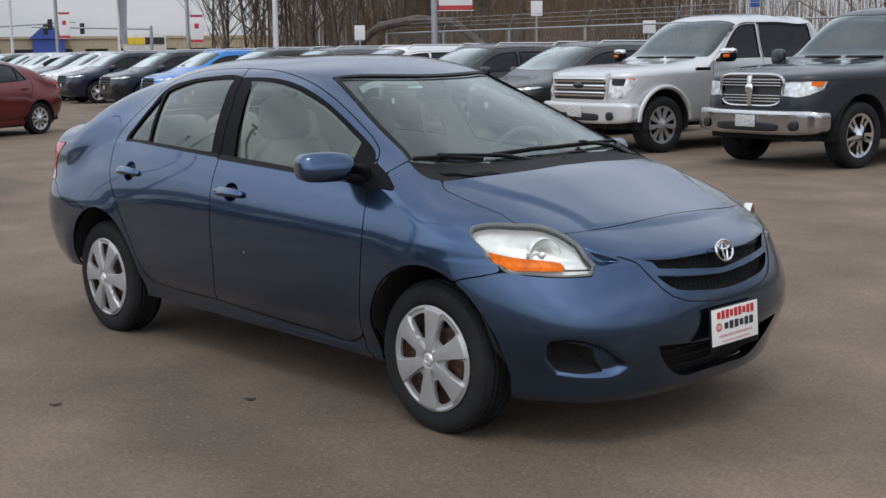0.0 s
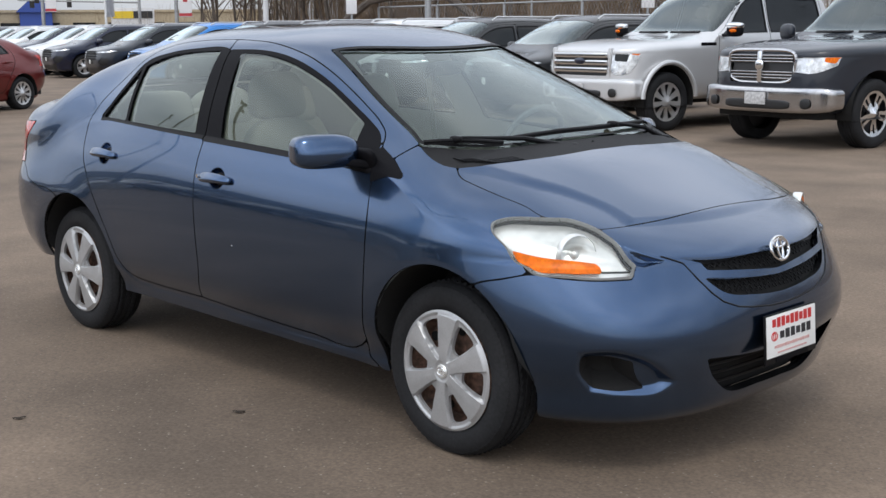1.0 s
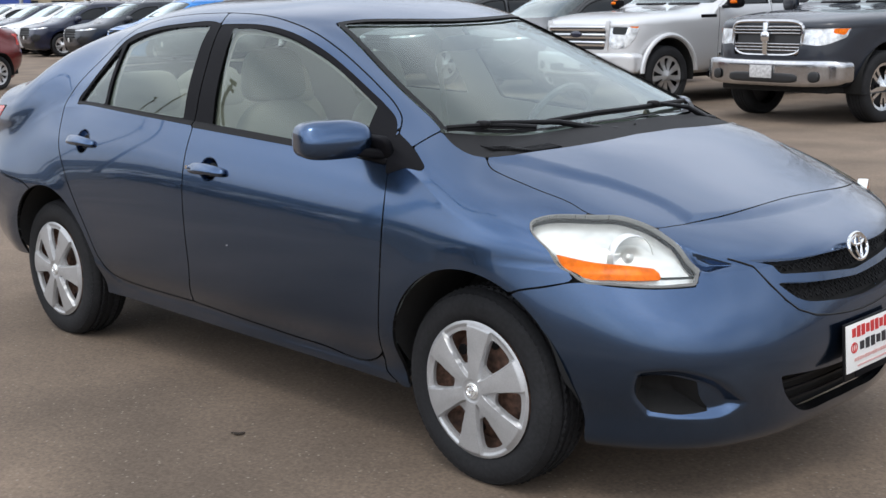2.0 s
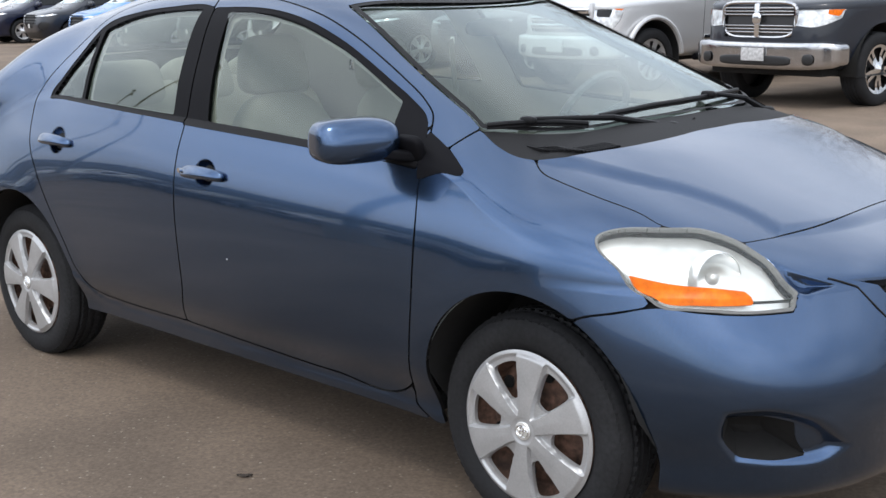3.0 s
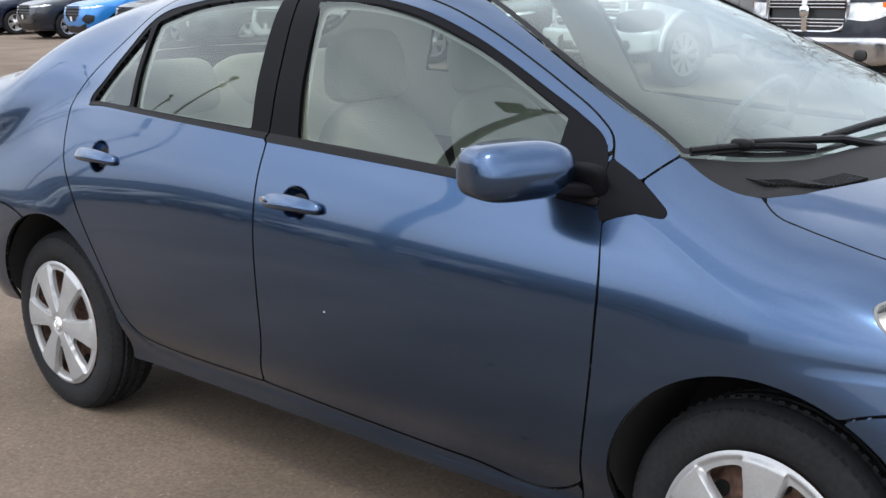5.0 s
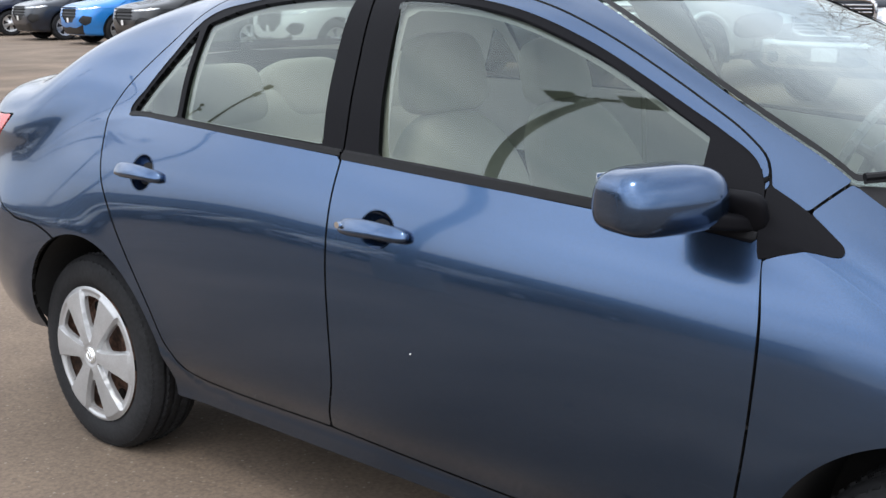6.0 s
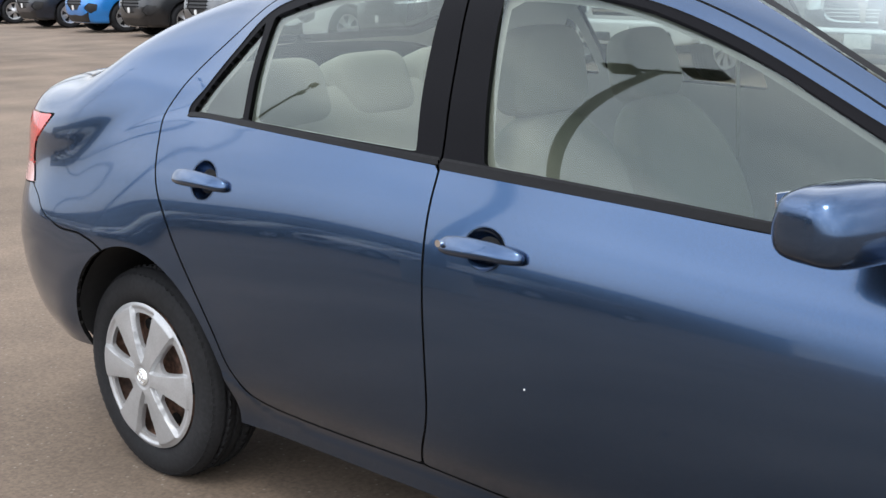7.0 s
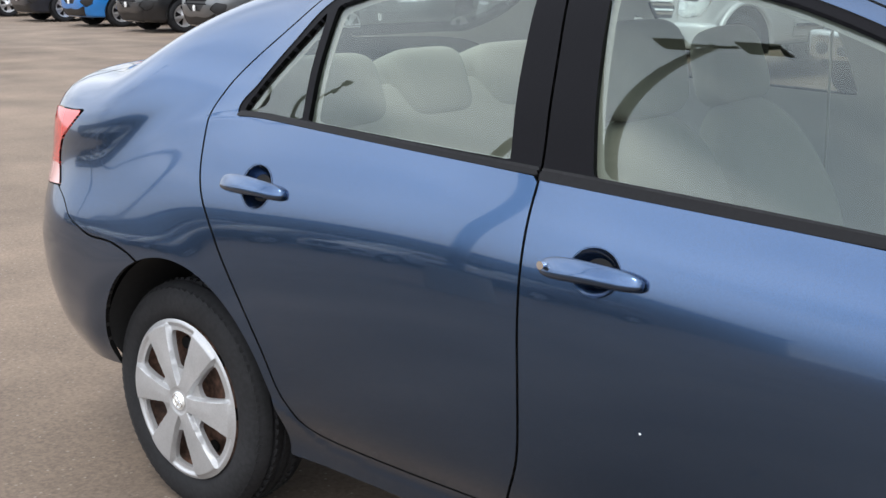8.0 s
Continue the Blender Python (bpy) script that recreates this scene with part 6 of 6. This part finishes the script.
def tree_model(seed, height, r):
    rng = random.Random(seed)
    tree = thing("bare_tree", "bare leafless tree behind the fence", "tree", "bare trees")
    verts, faces = [], []
    p, d = Vector((0, 0, -0.1)), Vector((rng.uniform(-0.1, 0.1), rng.uniform(-0.1, 0.1), 1))
    trunk_v, trunk_f = [], []
    limb(None, p, d, height * 0.45, r, 5, rng, trunk_v, trunk_f)
    me = bpy.data.meshes.new("trunk")
    me.from_pydata([tuple(v) for v in trunk_v], [], trunk_f)
    me.materials.append(BARK)
    new("trunk", me).parent = tree
    for k in range(7):
        z = height * (0.16 + 0.05 * k)
        side = Vector((rng.uniform(-1, 1), rng.uniform(-1, 1), rng.uniform(0.5, 1.4)))
        limb(None, d.normalized() * z, side, height * rng.uniform(0.26, 0.40), r * rng.uniform(0.28, 0.5), 1, rng, verts, faces)
    me = bpy.data.meshes.new("crown")
    me.from_pydata([tuple(v) for v in verts], [], faces)
    me.materials.append(TWIG)
    new("crown", me).parent = tree
    return tree


rng = random.Random(4)
models = [tree_model(k, 9.0 + k * 0.7, 0.048 + 0.012 * k) for k in range(5)]
spots = []
for k in range(165):
    f = (k / 164) ** 1.5
    spot = (-47 + 51 * f + rng.uniform(-0.6, 0.6), 30.5 - 3.5 * f + rng.uniform(-2.5, 14.0))
    if spot[0] < -27 or k % 5 < 2:
        spots.append(spot)
for k in range(14):
    spots.append((4 + k * 3.0 + rng.uniform(-1, 1), 24 + rng.uniform(-1, 8)))
for k, (x, y) in enumerate(spots):
    at = pose(x, y, 0, 0, 0, rng.uniform(0, 360))
    if k < 5:
        models[k].matrix_world = at
    else:
        s = rng.uniform(0.8, 1.25)
        c = copy_thing(models[k % 5], at)
        c.scale = (s, s, s * rng.uniform(0.9, 1.2))
# dense dry brush along the wood's edge
verts, faces = [], []
for k in range(15000 + 5000):
    f = rng.random()
    p = Vector((-60 + 105 * f, 29.8 - 6.5 * f + rng.uniform(-1.0, 10.0), 0))
    h = rng.uniform(0.6, 2.6) * (1.3 if rng.random() < 0.15 else 0.8)
    if k >= 15000:
        # thin saplings
        p.x, p.y, h = (-48 + 22 * f if k % 10 < 9 else -26 + 22 * f), 31.5 + rng.uniform(0, 14), rng.uniform(3.0, 8.5)
    lean = Vector((rng.uniform(-0.5, 0.5), rng.uniform(-0.3, 0.3), 0)) * (h if k < 15000 else 1.2)
    w = rng.uniform(0.008, 0.022)
    i = len(verts)
    mid = p + lean * 0.35 + Vector((0, 0, h * 0.55))
    tip = p + lean + Vector((0, 0, h))
    verts += [p + Vector((-w, 0, 0)), p + Vector((w, 0, 0)), mid + Vector((w * 0.7, 0, 0)), mid + Vector((-w * 0.7, 0, 0)), tip]
    faces += [(i, i + 1, i + 2, i + 3), (i + 3, i + 2, i + 4)]
    for t in range(3 if k < 15000 else 12):
        q = p + lean * rng.uniform(0.2, 0.7) + Vector((0, 0, h * rng.uniform(0.3, 0.8)))
        e = q + Vector((rng.uniform(-0.6, 0.6), rng.uniform(-0.4, 0.4), rng.uniform(0.1, 0.6)))
        i = len(verts)
        verts += [q, q + Vector((0.012, 0, 0)), e]
        faces.append((i, i + 1, i + 2))
me = bpy.data.meshes.new("dry_brush")
me.from_pydata([tuple(v) for v in verts], [], faces)
me.materials.append(BRUSH)
tagged(new("dry_brush", me), "dense dry brown brush along the wood", "brush", kind="stuff")

# an arched dead trunk over the brush
arch = thing("fallen_trunk", "dark arched fallen tree trunk", "tree trunk")
bm = bmesh.new()
pts = [Vector((-25.6, 20.4, 0.0)), Vector((-25.0, 20.5, 1.7)), Vector((-24.0, 20.6, 2.25)), Vector((-22.6, 20.9, 2.45)), Vector((-21.3, 21.2, 2.3)), Vector((-20.3, 21.4, 1.6)), Vector((-20.0, 21.5, 0.0))]
for p, q in zip(pts, pts[1:]):
    tube(bm, p, q, 0.13, 0.12)
part("trunk", bm, BARK, arch)

# ---- far side of the road: shops, signals, sign ----
shop = thing("shop_building", "long tan shop with blue gabled porch far off", "building", at=pose(-132.4, 66.8, 0, 0, 0, 65))
part("wall", boxed((46, 14, 3.6), pose(0, 8, 1.8)), STORE_WALL, shop, smooth_by=None)
part("parapet", boxed((46.4, 14.4, 0.3), pose(0, 8, 3.75)), STORE_WALL, shop, smooth_by=None)
for k in range(10):
    part("window", boxed((2.6, 0.12, 2.0), pose(-19 + k * 4.1, 0.96, 1.4)), PRIVACY, shop, smooth_by=None)
for x in (-12.5, -4.0):
    porch = part("porch", boxed((3.6, 3.0, 3.6), pose(x, -0.6, 1.8)), STORE_BLUE, shop, smooth_by=None)
    bm = bmesh.new()
    a = [bm.verts.new(c) for c in ((x - 2.2, -2.4, 3.6), (x + 2.2, -2.4, 3.6), (x, -2.4, 5.6), (x - 2.2, 1.4, 3.6), (x + 2.2, 1.4, 3.6), (x, 1.4, 5.6))]
    for f in ((0, 1, 2), (3, 5, 4), (0, 3, 4, 1), (1, 4, 5, 2), (2, 5, 3, 0)):
        bm.faces.new([a[k] for k in f])
    part("gable_roof", bm, STORE_BLUE, porch, "blue metal gable roof", smooth_by=None)


def signal_mast(x, y, turn, reach, height, heads):
    mast = thing("traffic_signal", "traffic signal mast with black heads", "traffic light", "signals", pose(x, y, 0, 0, 0, turn))
    bm = bmesh.new()
    tube(bm, (0, 0, 0), (0, 0, height + 0.2), 0.12, 0.10, 12)
    part("mast", bm, STEEL, mast)
    bm = bmesh.new()
    tube(bm, (0, 0, height), (reach, 0, height + 0.25), 0.07, 0.045)
    part("arm", bm, STEEL, mast)
    for s in heads:
        head = part("signal_head", boxed((0.28, 0.2, 0.75), pose(s, -0.1, height + 0.1), 0.03), HOUSING, mast)
        for k in range(3):
            bm = bmesh.new()
            bmesh.ops.create_cone(bm, cap_ends=True, segments=14, radius1=0.085, radius2=0.085, depth=0.06, matrix=pose(s, -0.21, height + 0.335 - 0.235 * k, 90))
            part("signal_lens", bm, GRILLE, head)
    return mast


signal_mast(-71.0, 40.2, 215, 9.0, 3.3, (5.2, 8.0))
signal_mast(-80.0, 33.0, 40, 6.0, 3.6, (4.2,))
board = thing("shop_sign", "yellow and white shop sign on a pole", "sign", at=pose(-90.7, 51, 0, 0, 0, 60))
bm = bmesh.new()
tube(bm, (0, 0, 0), (0, 0, 2.0), 0.2)
part("pole", bm, STEEL, board)
part("board", boxed((3.6, 0.3, 1.6), pose(0, 0, 2.55), 0.05), POLE_WHITE, board)
part("yellow_panel", boxed((1.7, 0.1, 0.6), pose(-0.8, -0.16, 2.75)), YELLOW, board, smooth_by=None)
part("dark_panel", boxed((1.6, 0.1, 0.6), pose(0.85, -0.16, 2.75)), HOUSING, board, smooth_by=None)


# unseen low building behind the walk, added to darken low reflections in the paint
dealer = thing("mirrored_building", "long low grey building with a dark glass front, out of view, added for reflections", "building", at=pose(-53, -30, 0))
part("wall", boxed((70, 12, 5.0), pose(0, -6, 2.5)), material("grey_cladding_panel", (0.16, 0.155, 0.15), 0.7, grain=0.1, scale=3, blotch=0.1), dealer, smooth_by=None)
part("parapet", boxed((70.4, 12.4, 0.4), pose(0, -6, 5.2)), HOUSING, dealer, smooth_by=None)
for k in range(16):
    part("window", boxed((3.4, 0.12, 2.8), pose(-31 + k * 4.1, 0.05, 1.7)), PRIVACY, dealer, smooth_by=None)
